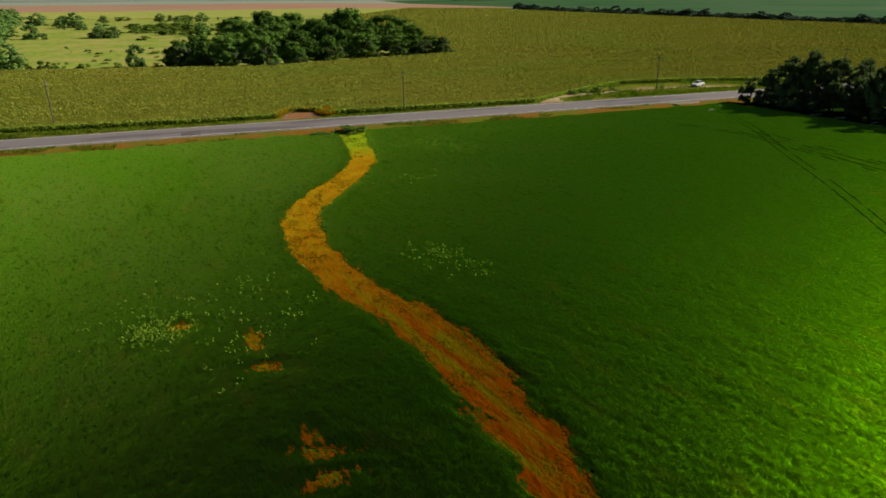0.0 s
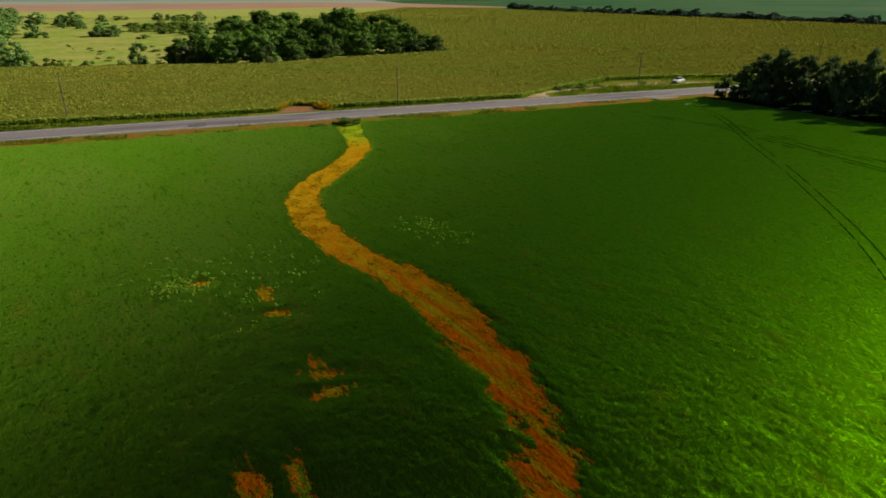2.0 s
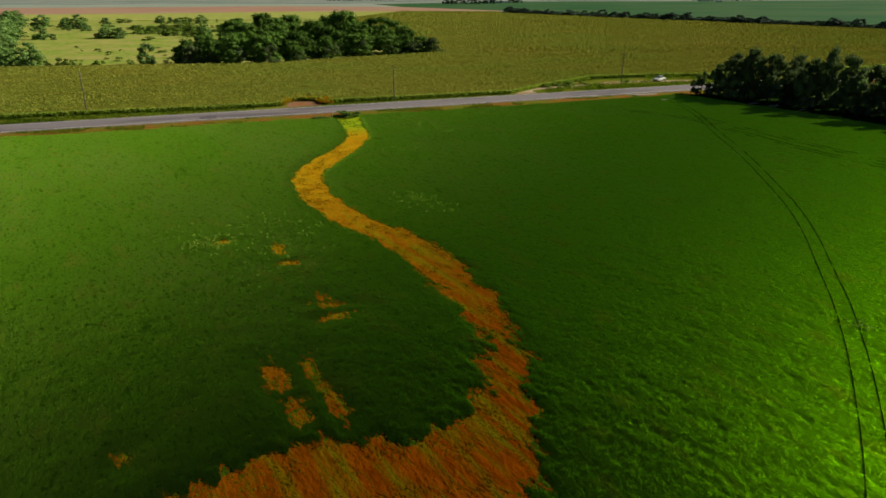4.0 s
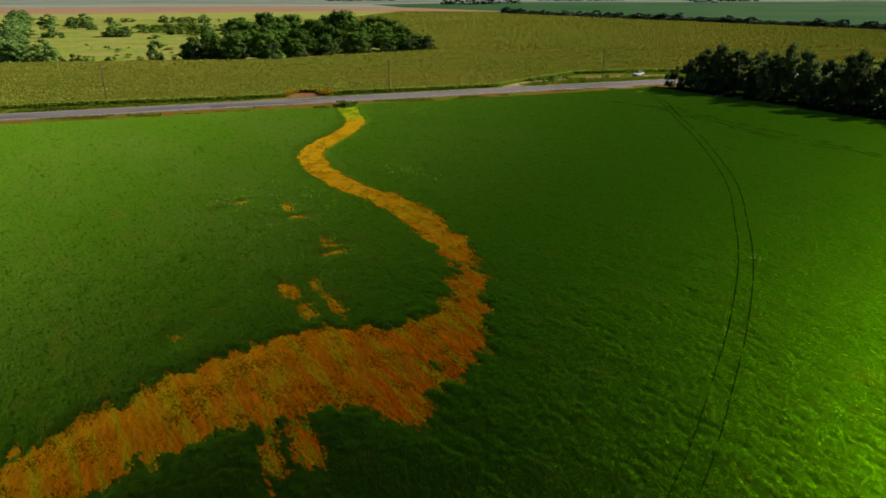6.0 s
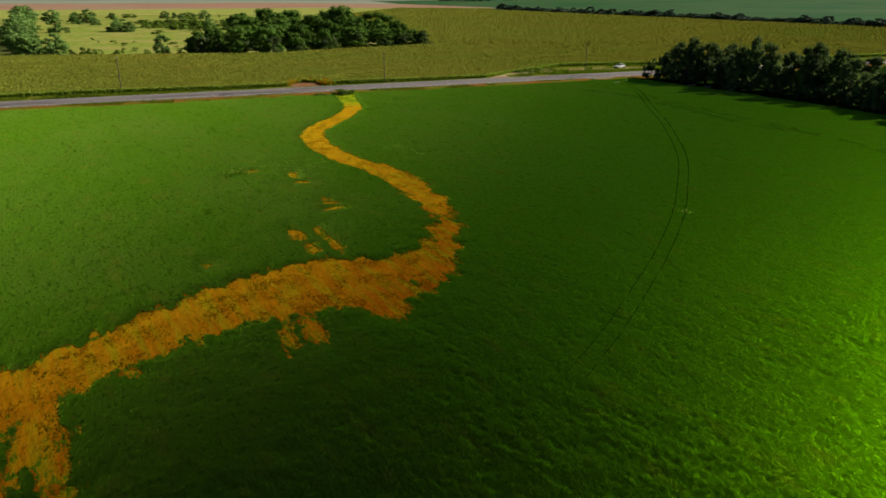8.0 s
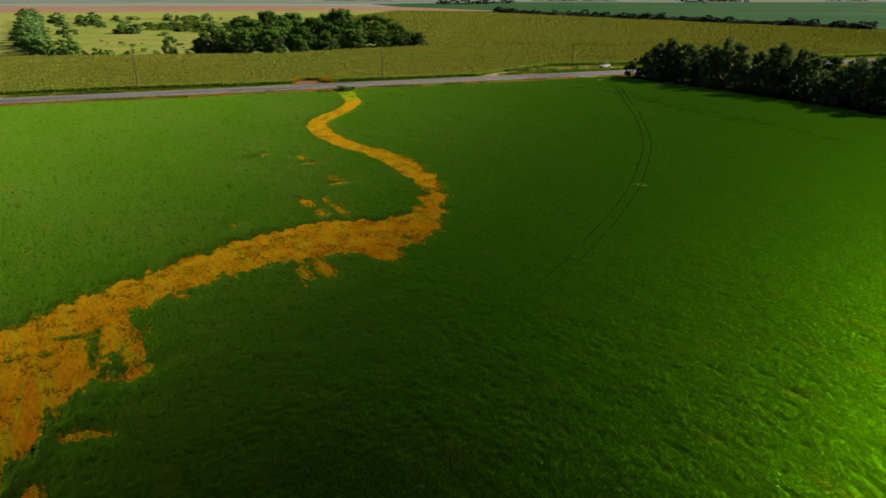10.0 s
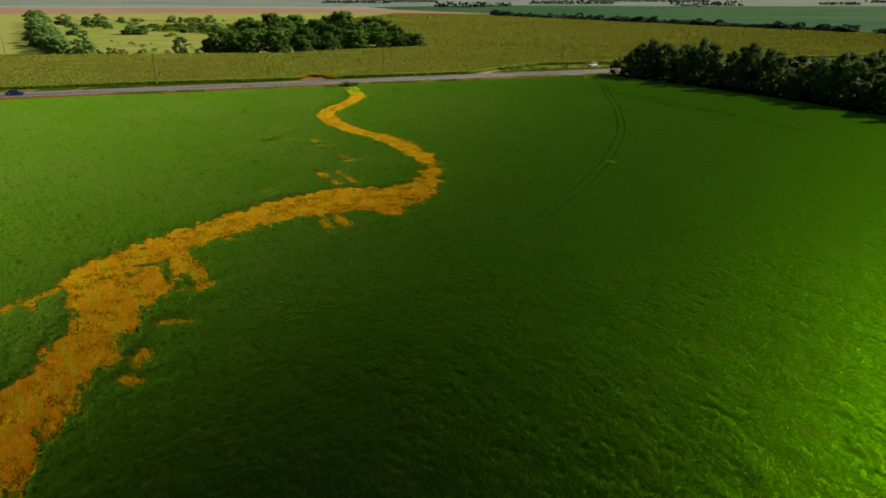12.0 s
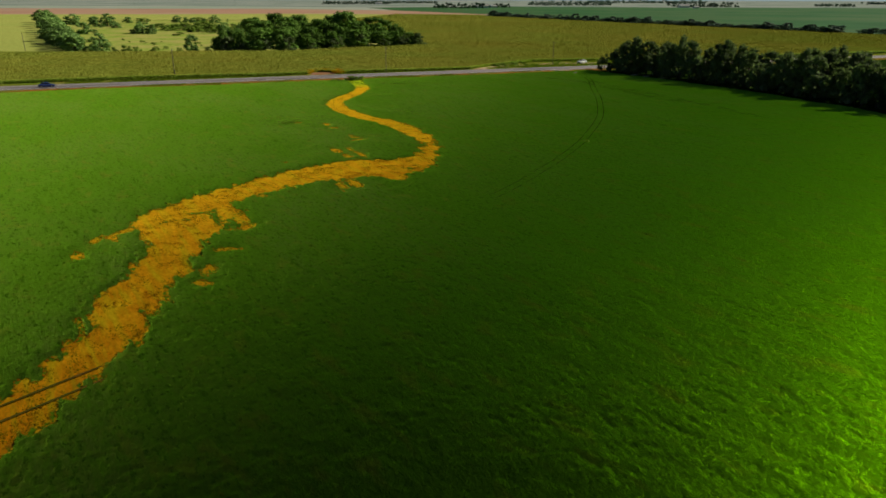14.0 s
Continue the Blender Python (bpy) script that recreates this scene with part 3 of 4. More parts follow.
CORN_FRONT = [(-900, -150), (-420, 15), (-150, 107), (-88, 129.6), (-54, 137.4), (-37, 142.6), (-36.6, 148.6), (-33.5, 150.6), (-28.5, 150), (-27, 146.2), (-10, 151.2), (20, 160.4), (23, 164), (29, 172), (47, 191), (73, 196), (92, 194.5), (140, 212), (420, 300),
              (330, 375), (82, 846), (70, 905), (-53, 958), (-100, 690), (-24, 400), (-2, 282), (-39, 258), (-62, 241), (-166, 230), (-900, 230)]
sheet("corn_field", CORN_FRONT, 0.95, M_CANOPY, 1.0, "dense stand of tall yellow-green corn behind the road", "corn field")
sheet("corn_field_behind", [(-900, 230.1), (-166.1, 230.1), (-400, 690.1), (-100.1, 690.1), (-53.1, 958), (-227, 985), (-383, 940), (-620, 925), (-900, 900)], 0.25, M_FAR_CORN, 0.3, "yellow-green corn round the pasture trees", "corn field")
sheet("pasture", PASTURE, 0.04, M_PASTURE, 0, "pale grazed pasture with dry spots and shrubs", "pasture")
sheet("ploughed_field", [(-2600, 960), (-620, 926), (-383, 941), (-227, 986), (-53, 959), (70, 906), (88, 962), (-70, 1255), (-322, 1420), (-556, 1400), (-2600, 1600)], 0.10, M_BROWN, 0, "bare reddish-brown ploughed field far away", "ploughed field")
sheet("far_green_field", [(82, 850), (330, 378), (700, 300), (3600, 1350), (1500, 1560), (1000, 1680), (600, 1690), (200, 1820), (-160, 1600), (-70, 1256), (88, 963)], 0.12, M_FAR_GREEN, 0, "flat deep green crop beyond the tree row", "field")
sheet("far_green_strip", [(-2600, 1601), (-556, 1401), (-322, 1421), (-71, 1256), (-161, 1600), (-500, 1760), (-2600, 2000)], 0.14, M_FAR_PALE, 0, "pale grey-green strip of field far away", "field")


def road_strip(name, n0, n1, z, material, label, category, s0=-900, s1=900, thick=0.0):
    a, b, c, d = on_road(s0, n0), on_road(s1, n0), on_road(s1, n1), on_road(s0, n1)
    return sheet(name, [tuple(a), tuple(b), tuple(c), tuple(d)], z, material, thick, label, category)


road_strip("verge_near", -HALF_ROAD - 6.2, -HALF_ROAD + 0.2, 0.03, M_VERGE, "verge of bare orange soil and thin grass", "verge", thick=0.06)
road_strip("verge_far", HALF_ROAD - 0.2, HALF_ROAD + 9, 0.02, M_VERGE_GREEN, "grassy green verge before the corn", "verge", thick=0.06)
road_strip("road_shoulder", -HALF_ROAD - 0.9, HALF_ROAD + 0.7, 0.08, M_GRAVEL, "pale gravel shoulder of the road", "shoulder", thick=0.1)
road = road_strip("road", -HALF_ROAD, HALF_ROAD, 0.14, M_ASPHALT, "worn grey asphalt country road with patches", "road", thick=0.1)
road_strip("edge_line", -HALF_ROAD + 0.22, -HALF_ROAD + 0.46, 0.146, M_LINE, "faded white edge line on the asphalt", "road marking")
road_strip("edge_line_far", HALF_ROAD - 0.44, HALF_ROAD - 0.24, 0.146, M_LINE, "faded white edge line on the asphalt", "road marking")
road_strip("asphalt_patch", -HALF_ROAD + 0.7, 0.3, 0.146, M_PATCH, "darker repaired patch in the asphalt", "road patch", -54.5, -51.0)
sheet("grass_triangle", [(21, 160.2), (140, 201), (140, 211), (92, 193.5), (73, 195), (47, 190), (29, 171)], 0.05, M_VERGE_GREEN, 0, "rough green grass between road and corn", "grass")
sheet("dirt_track", [(21, 159), (27, 161), (26.5, 167), (31, 169.5), (42, 174.6), (54, 180.6), (62, 182.6), (75, 183.0), (76, 185.6), (62, 185.9), (52, 183.6), (42, 177.4), (29, 171.4), (23, 167)], 0.07, M_DIRT, 0, "bare pale dirt track off the road", "dirt track")
sheet("field_entrance", [(-35.6, 140.6), (-27.6, 143.3), (-28.2, 149.5), (-33.5, 150.2), (-36, 148.2)], 0.06, M_RED_DIRT, 0, "bare reddish dirt field entrance cut into the corn", "dirt patch")
sheet("stony_patch", [(50, 157.2), (58.5, 160.0), (57.5, 157.2), (53, 155.6)], 0.07, M_GRAVEL, 0, "pale stony patch beside the road", "gravel")


# ---- crop and grass ----
def near_share(x, y):
    """1 close to the strip's lower half, falling to 0 towards the outer field."""
    edge = np.minimum(np.minimum(x + 46, 48 - x), 64 - y)
    return np.clip(edge / 26, 0, 1)


def crop_height(x, y):
    """The top of the crop: small lumps and short gaps drawn out along the lie of the plants."""
    c, k = math.cos(radians(ROWS_TURN)), math.sin(radians(ROWS_TURN))
    u, v = x * c + y * k, -x * k + y * c
    fine = 0.7 + 0.3 * near_share(x, y)
    lump = 0.07 * vnoise(u / 2.0, v, 0.42, 41) * fine + 0.05 * vnoise(u / 3.0, v, 0.9, 42) + 0.08 * vnoise(u / 2.5, v, 3.4, 43) + 0.22 * vnoise(x, y, 9.0, 44)
    row = np.clip((vnoise(u / 2.6, v, 1.9, 47) - 0.80) / 0.12, 0, 1) * (vnoise(x, y, 24, 48) > 0.45)
    pit = np.clip((vnoise(u / 2.8, v, 0.27, 49) - 0.74) / 0.10, 0, 1) * fine * (0.4 + 0.6 * vnoise(x, y, 7.0, 50))
    thin = np.clip(0.06 - dry_mask(x, y) / 1.3, 0.06, 1)
    return (0.07 + 0.36 * lump - 0.03 * row - 0.08 * pit) * thin - 0.03 * (1 - thin) + ground_height(x, y) + 0.05


def grows(x, y):
    """Where the crop stands: in the field and off the dry strip."""
    return in_field(x, y) & (dry_mask(x, y) < 0.0)


def crop_sheet(name, x0, x1, y0, y1, step, skip=None):
    xs, ys = np.arange(x0, x1 + step / 2, step), np.arange(y0, y1 + step / 2, step)
    gx, gy = np.meshgrid(xs, ys)
    rng = np.random.default_rng(len(xs))
    x, y = gx.ravel() + rng.uniform(-0.3, 0.3, gx.size) * step, gy.ravel() + rng.uniform(-0.3, 0.3, gx.size) * step
    z = crop_height(x, y)
    z += rng.normal(0, 0.020, z.size) * np.clip((z + 0.02) / 0.2, 0.1, 1) * (0.6 + 0.4 * near_share(x, y) if step < 0.3 else 0.9)
    z -= 0.06 * (rng.random(z.size) < 0.04) * np.clip(z / 0.2, 0, 1) * (1.0 if step < 0.3 else 0.5)
    w = len(xs)
    i, j = np.meshgrid(np.arange(w - 1), np.arange(len(ys) - 1))
    a = (j * w + i).ravel()
    q = np.stack([a, a + 1, a + w + 1, a + w], 1)
    keep = grows(x[q].mean(axis=1), y[q].mean(axis=1))
    if skip is not None:
        keep &= ~skip(x[q].mean(axis=1), y[q].mean(axis=1))
    q = q[keep]
    used, back = np.unique(q, return_inverse=True)
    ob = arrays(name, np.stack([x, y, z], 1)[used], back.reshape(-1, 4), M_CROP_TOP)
    edge = np.clip(0.5 + dry_mask(x[used], y[used]) / 1.5, 0, 1) * (y[used] < 112)
    ob.data.attributes.new("edge", "FLOAT", "POINT").data.foreach_set("value", edge.astype(np.float32))
    ob.data.polygons.foreach_set("use_smooth", np.ones(len(ob.data.polygons), bool))
    return tagged(ob, "low dense leafy green crop covering the field", "crop", "", "stuff")


def build_crop():
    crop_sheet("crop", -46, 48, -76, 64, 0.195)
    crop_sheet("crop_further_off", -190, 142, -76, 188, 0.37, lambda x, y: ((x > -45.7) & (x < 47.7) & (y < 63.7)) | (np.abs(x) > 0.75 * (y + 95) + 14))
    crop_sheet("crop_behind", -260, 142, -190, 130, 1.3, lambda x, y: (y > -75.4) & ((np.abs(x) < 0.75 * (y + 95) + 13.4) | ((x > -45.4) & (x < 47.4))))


def build_dry_grass():
    x, y = scatter(-40, 14, -112, 128, 0.36, 33)
    depth = dry_mask(x, y)
    green = vnoise(x, y, 2.2, 45) * 0.7 + vnoise(x, y, 0.7, 46) * 0.3
    ok = (depth > -0.35 + 0.5 * vnoise(x, y, 0.35, 9)) & (green < np.interp(y, (90, 106), (0.90, 0.0))) & (depth > 0.3) & (vnoise(x, y, 1.1, 99) > 0.66)
    v, q = tufts(x[ok], y[ok], ground_height(x[ok], y[ok]) + 0.03, 3, 0.34 + 0.14 * green[ok], 0.14, (1, 9), 53, 0.10, 0.0, (ROWS_TURN, 24))
    tagged(arrays("dry_grass", v, q, M_DRY), "dead orange grass matted along a winding strip", "dry grass", "", "stuff")
    fringe = (depth > -0.3) & (depth < 1.1 * vnoise(x, y, 1.1, 97)) & (vnoise(x, y, 0.4, 98) > 0.74) & (y < 100)
    v, q = tufts(x[fringe], y[fringe], ground_height(x[fringe], y[fringe]), 3, np.full(fringe.sum(), 0.17), 0.4, (4, 24), 56, 0.12)
    tagged(arrays("crop_fringe", v, q, M_FRINGE), "scattered green crop leaves fringing the dry strip", "crop", "", "stuff")
    # crop coming up again through the dead grass, in streaks along the rows, and thicker on the small patches
    c, k = math.cos(radians(ROWS_TURN)), math.sin(radians(ROWS_TURN))
    u, w = x * c + y * k, -x * k + y * c
    d, wide = run_distance(x, y, STRIP)
    streak = vnoise(u / 4.5, w, 0.55, 113) * 0.55 + vnoise(x, y, 3.2, 114) * 0.45
    up = (depth > -0.2) & (y < 96) & (streak + 0.22 * (d > wide / 2 + 0.6) > 0.60 + np.interp(y, (12, 40), (0.0, 0.10))) & (vnoise(x, y, 0.33, 115) > 0.3)
    v, q = tufts(x[up], y[up], ground_height(x[up], y[up]) - 0.01, 4, np.full(up.sum(), 0.20), 0.36, (3, 18), 57, 0.15, lie=(ROWS_TURN, 30))
    tagged(arrays("crop_regrowth", v, q, M_REGROWTH), "thin green crop coming up through the dead grass", "crop", "", "stuff")
    ok = (depth > -0.1) & (green > np.interp(y, (100, 116), (0.90, 0.45)))
    v, q = tufts(x[ok], y[ok], 0.0, 3, 0.22, 0.45, (4, 25), 54, 0.08)
    tagged(arrays("strip_weeds", v, q, M_GRASS), "yellow-green weeds growing in the dry strip", "weeds", "", "stuff")


def build_weeds():
    rng = np.random.default_rng(61)
    xs, ys = [], []
    for cx, cy, r, n in ((-23.9, 48.6, 1.5, 230), (-22.4, 50.2, 1.6, 60), (-25.5, 51, 4.2, 60), (-18, 52, 6.0, 70), (-1.5, 65, 2.6, 70), (1.5, 61.5, 2.2, 40), (-3.8, 117, 4.6, 240), (0.5, 112, 3.0, 80), (35.3, 29.3, 0.8, 24), (-5, 95, 4, 40), (-20, 57, 8, 30), (-16, 47, 6, 25)):
        xs.append(rng.normal(cx, r * 0.6, n))
        ys.append(rng.normal(cy, r * 0.6, n))
    x, y = np.concatenate(xs), np.concatenate(ys)
    ok = dry_mask(x, y) < 0
    v, q = tufts(x[ok], y[ok], 0.22, 5, np.full(ok.sum(), 0.22), 0.45, (10, 50), 62, 0.22)
    tagged(arrays("weed_clumps", v, q, M_WEED), "pale broad-leaved weeds standing above the crop", "weeds", "", "stuff")


def build_verge_grass():
    rng = np.random.default_rng(63)
    s, n = rng.uniform(-110, 95, 9000), np.concatenate([rng.uniform(-HALF_ROAD - 6.4, -HALF_ROAD - 1.0, 4500), rng.uniform(HALF_ROAD + 0.8, HALF_ROAD + 6.5, 4500)])
    p = ROAD_MID + np.outer(s, U) + np.outer(n, N)
    keep = (vnoise(p[:, 0], p[:, 1], 4, 64) > np.where(n < 0, 0.68, 0.25)) & ~((p[:, 0] > -37) & (p[:, 0] < -25) & (n > 0)) & ~((p[:, 0] > 18) & (p[:, 0] < 29) & (n > 0))
    p = p[keep]
    v, q = tufts(p[:, 0], p[:, 1], 0.03, 4, np.full(len(p), 0.38), 0.4, (20, 75), 65, 0.2)
    tagged(arrays("verge_grass", v, q, M_GRASS), "tufts of yellow-green grass along the road", "grass", "", "stuff")
    x, y = scatter(24, 100, 160, 200, 0.9, 66)
    ok = inside(x, y, [(26, 162), (100, 187.5), (100, 194), (73, 195), (47, 190), (29, 172)])
    d, _ = run_distance(x, y, np.array([(24, 163), (29, 171), (48, 184), (62, 187), (76, 186)]))
    ok &= d > 2.6
    v, q = tufts(x[ok], y[ok], 0.05, 4, 0.25 + 0.6 * vnoise(x[ok], y[ok], 5, 68) ** 2, 0.5, (20, 70), 67, 0.3)
    tagged(arrays("rough_grass", v, q, M_GRASS), "rough green grass and weeds by the dirt track", "grass", "", "stuff")


LEAN = (SUN_AZ + 180.0, 55.0)      # corn leaves bend over with their faces to the sun


def build_corn():
    x, y = scatter(-215, 190, 40, 340, 0.77, 71)
    ok = inside(x, y, CORN_FRONT) & (np.abs(x) < 0.72 * (y + 95)) & (vnoise(x, y, 0.8, 111) < (340 - y) / 90)
    x, y = x[ok], y[ok]
    # rows along the road, with gaps where the plants have lodged
    along_road, across = x * U[0] + y * U[1], -x * U[1] + y * U[0]
    row = vnoise(along_road / 16, across, 1.5, 116) * 0.7 + vnoise(along_road / 5, across, 0.75, 117) * 0.3
    ok = row > 0.33
    x, y, row = x[ok], y[ok], row[ok]
    lump = np.clip(row * 1.5 - 0.25, 0, 1)
    v, q = tufts(x, y, 0.78 + 0.26 * lump, 2, 0.38 + 0.18 * lump, 0.40, (20, 62), 73, 0.3, 0.15, lean=LEAN)
    tagged(arrays("corn_tops", v, q, M_CORN), "yellow-green leaf tops of the ripening corn", "corn", "", "stuff")
    x, y = scatter(-240, 330, 240, 620, 1.5, 74)
    ok = inside(x, y, CORN_FRONT) & (vnoise(x, y, 1.6, 112) > (300 - y) / 60)
    x, y = x[ok], y[ok]
    v, q = tufts(x, y, 0.88, 2, np.full(len(x), 0.70), 0.45, (18, 58), 75, 0.4, 0.15, lean=LEAN)
    tagged(arrays("corn_tops_further_off", v, q, M_CORN), "yellow-green leaf tops of the ripening corn", "corn", "", "stuff")
    x, y = scatter(-130, 260, 620, 960, 2.9, 69)
    ok = inside(x, y, CORN_FRONT)
    x, y = x[ok], y[ok]
    v, q = tufts(x, y, 0.88, 2, np.full(len(x), 1.2), 0.45, (12, 50), 70, 0.8, 0.15, lean=LEAN)
    tagged(arrays("corn_tops_at_the_back", v, q, M_CORN), "dull yellow-green tops of the far corn", "corn", "", "stuff")
    # the outer rows, leafed down to the ground
    xs, ys = [], []
    rng = np.random.default_rng(76)
    for (x0, y0), (x1, y1) in zip(CORN_FRONT[1:18], CORN_FRONT[2:19]):
        n = int(math.hypot(x1 - x0, y1 - y0) / 0.4)
        if x1 < -200 or x0 > 150:
            continue
        s = np.linspace(0, 1, n)
        nx, ny = (y1 - y0), -(x1 - x0)
        k = math.hypot(nx, ny)
        for off in (0.0, 0.35):
            xs.append(x0 + (x1 - x0) * s + nx / k * off + rng.normal(0, 0.12, n))
            ys.append(y0 + (y1 - y0) * s + ny / k * off + rng.normal(0, 0.12, n))
    x, y = np.concatenate(xs), np.concatenate(ys)
    vs, qs, count = [], [], 0
    for z, ln in ((0.05, 0.6), (0.4, 0.7), (0.75, 0.75)):
        v, q = tufts(x, y, z, 3, np.full(len(x), ln), 0.26, (15, 65), 77 + int(z * 10), 0.08, 0.3, lean=(SUN_AZ + 205.0, 70.0))
        vs.append(v)
        qs.append(q + count)
        count += len(v)
    tagged(arrays("corn_edge_rows", np.vstack(vs), np.vstack(qs), M_CORN_EDGE), "green outer rows of corn, leafy to the ground, brightened as if sunlit", "corn", "", "stuff")


def build_dead_corn():
    rng = np.random.default_rng(78)
    x = np.concatenate([rng.normal(-36.8, 0.5, 60), rng.uniform(-36, -27, 40), rng.normal(-27.0, 0.8, 80)])
    y = np.concatenate([rng.uniform(142.5, 150, 60), rng.normal(150.4, 0.4, 40), rng.uniform(144.6, 150, 80)])
    v, q = tufts(x, y, 0.1, 5, np.full(len(x), 1.4), 0.12, (35, 88), 79, 0.15, 0.15)
    tagged(arrays("dead_corn", v, q, M_DRY), "withered orange corn stalks round the entrance", "corn", "", "stuff")


build_dead_corn()
build_crop()
build_dry_grass()
build_weeds()
build_verge_grass()
build_corn()


# ---- trees ----
def ball(n=2):
    """A round shell of four-cornered faces with the radius 1."""
    verts, quads, at = [], [], {}
    for axis in range(3):
        for sign in (-1, 1):
            for i in range(n):
                for j in range(n):
                    face = []
                    for di, dj in ((0, 0), (1, 0), (1, 1), (0, 1)) if sign > 0 else ((0, 0), (0, 1), (1, 1), (1, 0)):
                        p = [0, 0, 0]
                        p[axis], p[(axis + 1) % 3], p[(axis + 2) % 3] = sign * n, 2 * (i + di) - n, 2 * (j + dj) - n
                        if tuple(p) not in at:
                            at[tuple(p)] = len(verts)
                            verts.append(p)
                        face.append(at[tuple(p)])
                    quads.append(face)
    v = np.tan(np.array(verts, float) / n * np.pi / 4)
    return v / np.linalg.norm(v, axis=1)[:, None], np.array(quads)


BALL, BALL_FACES = ball()


def crown_mesh(rng, height, width, low, lumps, cards, size):
    """Uneven lumps of a dense leafy mass, with leaf cards standing off them."""
    c, w = [], []
    for k in range(lumps):
        a, s = rng.random() * 2 * np.pi, rng.random()
        h = low + (height - low) * (0.06 + 0.86 * s ** 1.2)
        room = width / 2 * math.sqrt(max(0.10, 1 - (abs((h - low) / (height - low) - 0.32) / 0.70) ** 2))
        r = max(0.0, room - 0.09 * width) * (0.35 + 0.70 * rng.random())
        size_k = width * (0.075 + 0.085 * rng.random())
        c.append((math.cos(a) * r, math.sin(a) * r, min(h, height - size_k * 0.8)))
        w.append(size_k)
    c, w = np.array(c), np.array(w)
    k = rng.choice(lumps, cards, p=w ** 2 / (w ** 2).sum())
    d = rng.normal(size=(cards, 3))
    d /= np.linalg.norm(d, axis=1)[:, None]
    d[:, 2] = np.where(d[:, 2] < -0.5, -d[:, 2] * 0.5, d[:, 2])
    p = c[k] + d * (w[k] * (0.50 + 0.62 * rng.random(cards) ** 0.6))[:, None] * np.array([1, 1, 0.85])
    n = d + rng.normal(0, 0.4, (cards, 3))
    n /= np.linalg.norm(n, axis=1)[:, None]
    a = np.cross(n, rng.normal(size=(cards, 3)))
    a /= np.linalg.norm(a, axis=1)[:, None]
    b = np.cross(n, a)
    s = (size * (0.6 + 0.8 * rng.random(cards)))[:, None]
    v = np.stack([p - a * s, p - b * s * 0.7 + n * s * 0.2, p + a * s, p + b * s * 0.7 - n * s * 0.1], 1).reshape(-1, 3)
    q = np.arange(len(v)).reshape(-1, 4)
    for k in range(lumps):
        core = c[k] + BALL * (w[k] * rng.uniform(0.40, 0.80, len(BALL)))[:, None] * np.array([1, 1, 0.85])
        core[:, 2] = np.maximum(core[:, 2], 0.05)
        q = np.vstack([q, BALL_FACES + len(v)])
        v = np.vstack([v, core])
    return v, q, c


def make_tree(name, seed, height, width, low, lumps, cards, size, leaf, label, category, group, m):
    """trunk with limbs, and a crown"""
    rng = np.random.default_rng(seed)
    tree = thing(name, m, label, category, group)
    v, q, c = crown_mesh(rng, height, width, low, lumps, cards, size)
    bm = bmesh.new()
    r = 0.028 * height
    low = max(low, 0.8)
    bends = [(0, 0, -0.2), (rng.normal(0, 0.1), rng.normal(0, 0.1), low * 0.7 + 0.3), (rng.normal(0, 0.25), rng.normal(0, 0.25), low + (height - low) * 0.35), (rng.normal(0, 0.4), rng.normal(0, 0.4), height * 0.82)]
    for i in range(3):
        rod(bm, bends[i], bends[i + 1], r * (1.15 - 0.3 * i), r * (0.85 - 0.3 * i), 7)
    for k in range(min(7, lumps)):
        rod(bm, Vector(bends[1]).lerp(Vector(bends[2]), rng.random()), Vector(c[k]), r * 0.42, r * 0.1, 5)
    part("trunk", bm, M_BARK, tree)
    arrays("crown", v, q, leaf, tree)
    return tree


def spot(x, y, scale=1.0, tall=1.0, turn=0.0, z=0.0):
    return Matrix.Translation((x, y, z)) @ Matrix.Rotation(turn, 4, "Z") @ Matrix.Diagonal((scale, scale, scale * tall, 1))


class Kind:
    """A kind of tree in a few shapes; the first of each shape is built, later ones are its copies."""

    def __init__(self, name, shapes, height, width, low, lumps, cards, size, leaf, label, category, group, seed):
        self.set, self.made, self.shapes, self.count = (name, height, width, low, lumps, cards, size, leaf, label, category, group), {}, shapes, seed
        self.rng = np.random.default_rng(seed)
        self.seed = seed

    def top(self, k):
        """How high a shape's crown truly reaches."""
        crown = [c for c in self.made[k].children if c.name.startswith("crown")][0]
        z = np.zeros(len(crown.data.vertices) * 3, np.float32)
        crown.data.vertices.foreach_get("co", z)
        return float(np.percentile(z[2::3], 99))

    def put(self, x, y, height, width, true_top=False):
        name, h, w, low, lumps, cards, size, leaf, label, category, group = self.set
        k = self.count % self.shapes
        self.count += 1
        turn = self.rng.random() * 6.28
        if k not in self.made:
            self.made[k] = make_tree(name, self.seed * 10 + k, h, w, low, lumps, cards, size, leaf, label, category, group, Matrix.Translation((0, 0, 0)))
            ob = self.made[k]
            h = self.top(k) if true_top else h
            ob.matrix_world = spot(x, y, width / w, (height / h) / (width / w), turn)
            return ob
        h = self.top(k) if true_top else h
        return copy_thing(self.made[k], spot(x, y, width / w, (height / h) / (width / w), turn))


wood_tree = Kind("tree", 4, 12.0, 9.5, 1.0, 58, 1700, 0.31, M_OAK, "tall dark broadleaf tree at the field's edge", "tree", "wood beside the field", 101)
grove_tree = Kind("tree", 4, 11.0, 13.0, -0.9, 70, 2000, 0.34, M_TREE, "broad dense green tree in the grove", "tree", "grove in the pasture", 102)
pasture_tree = Kind("tree", 3, 10.0, 11.0, -0.9, 50, 1500, 0.33, M_HAZY_TREE, "round green tree standing in the pasture, paled for haze", "tree", "trees in the pasture", 103)
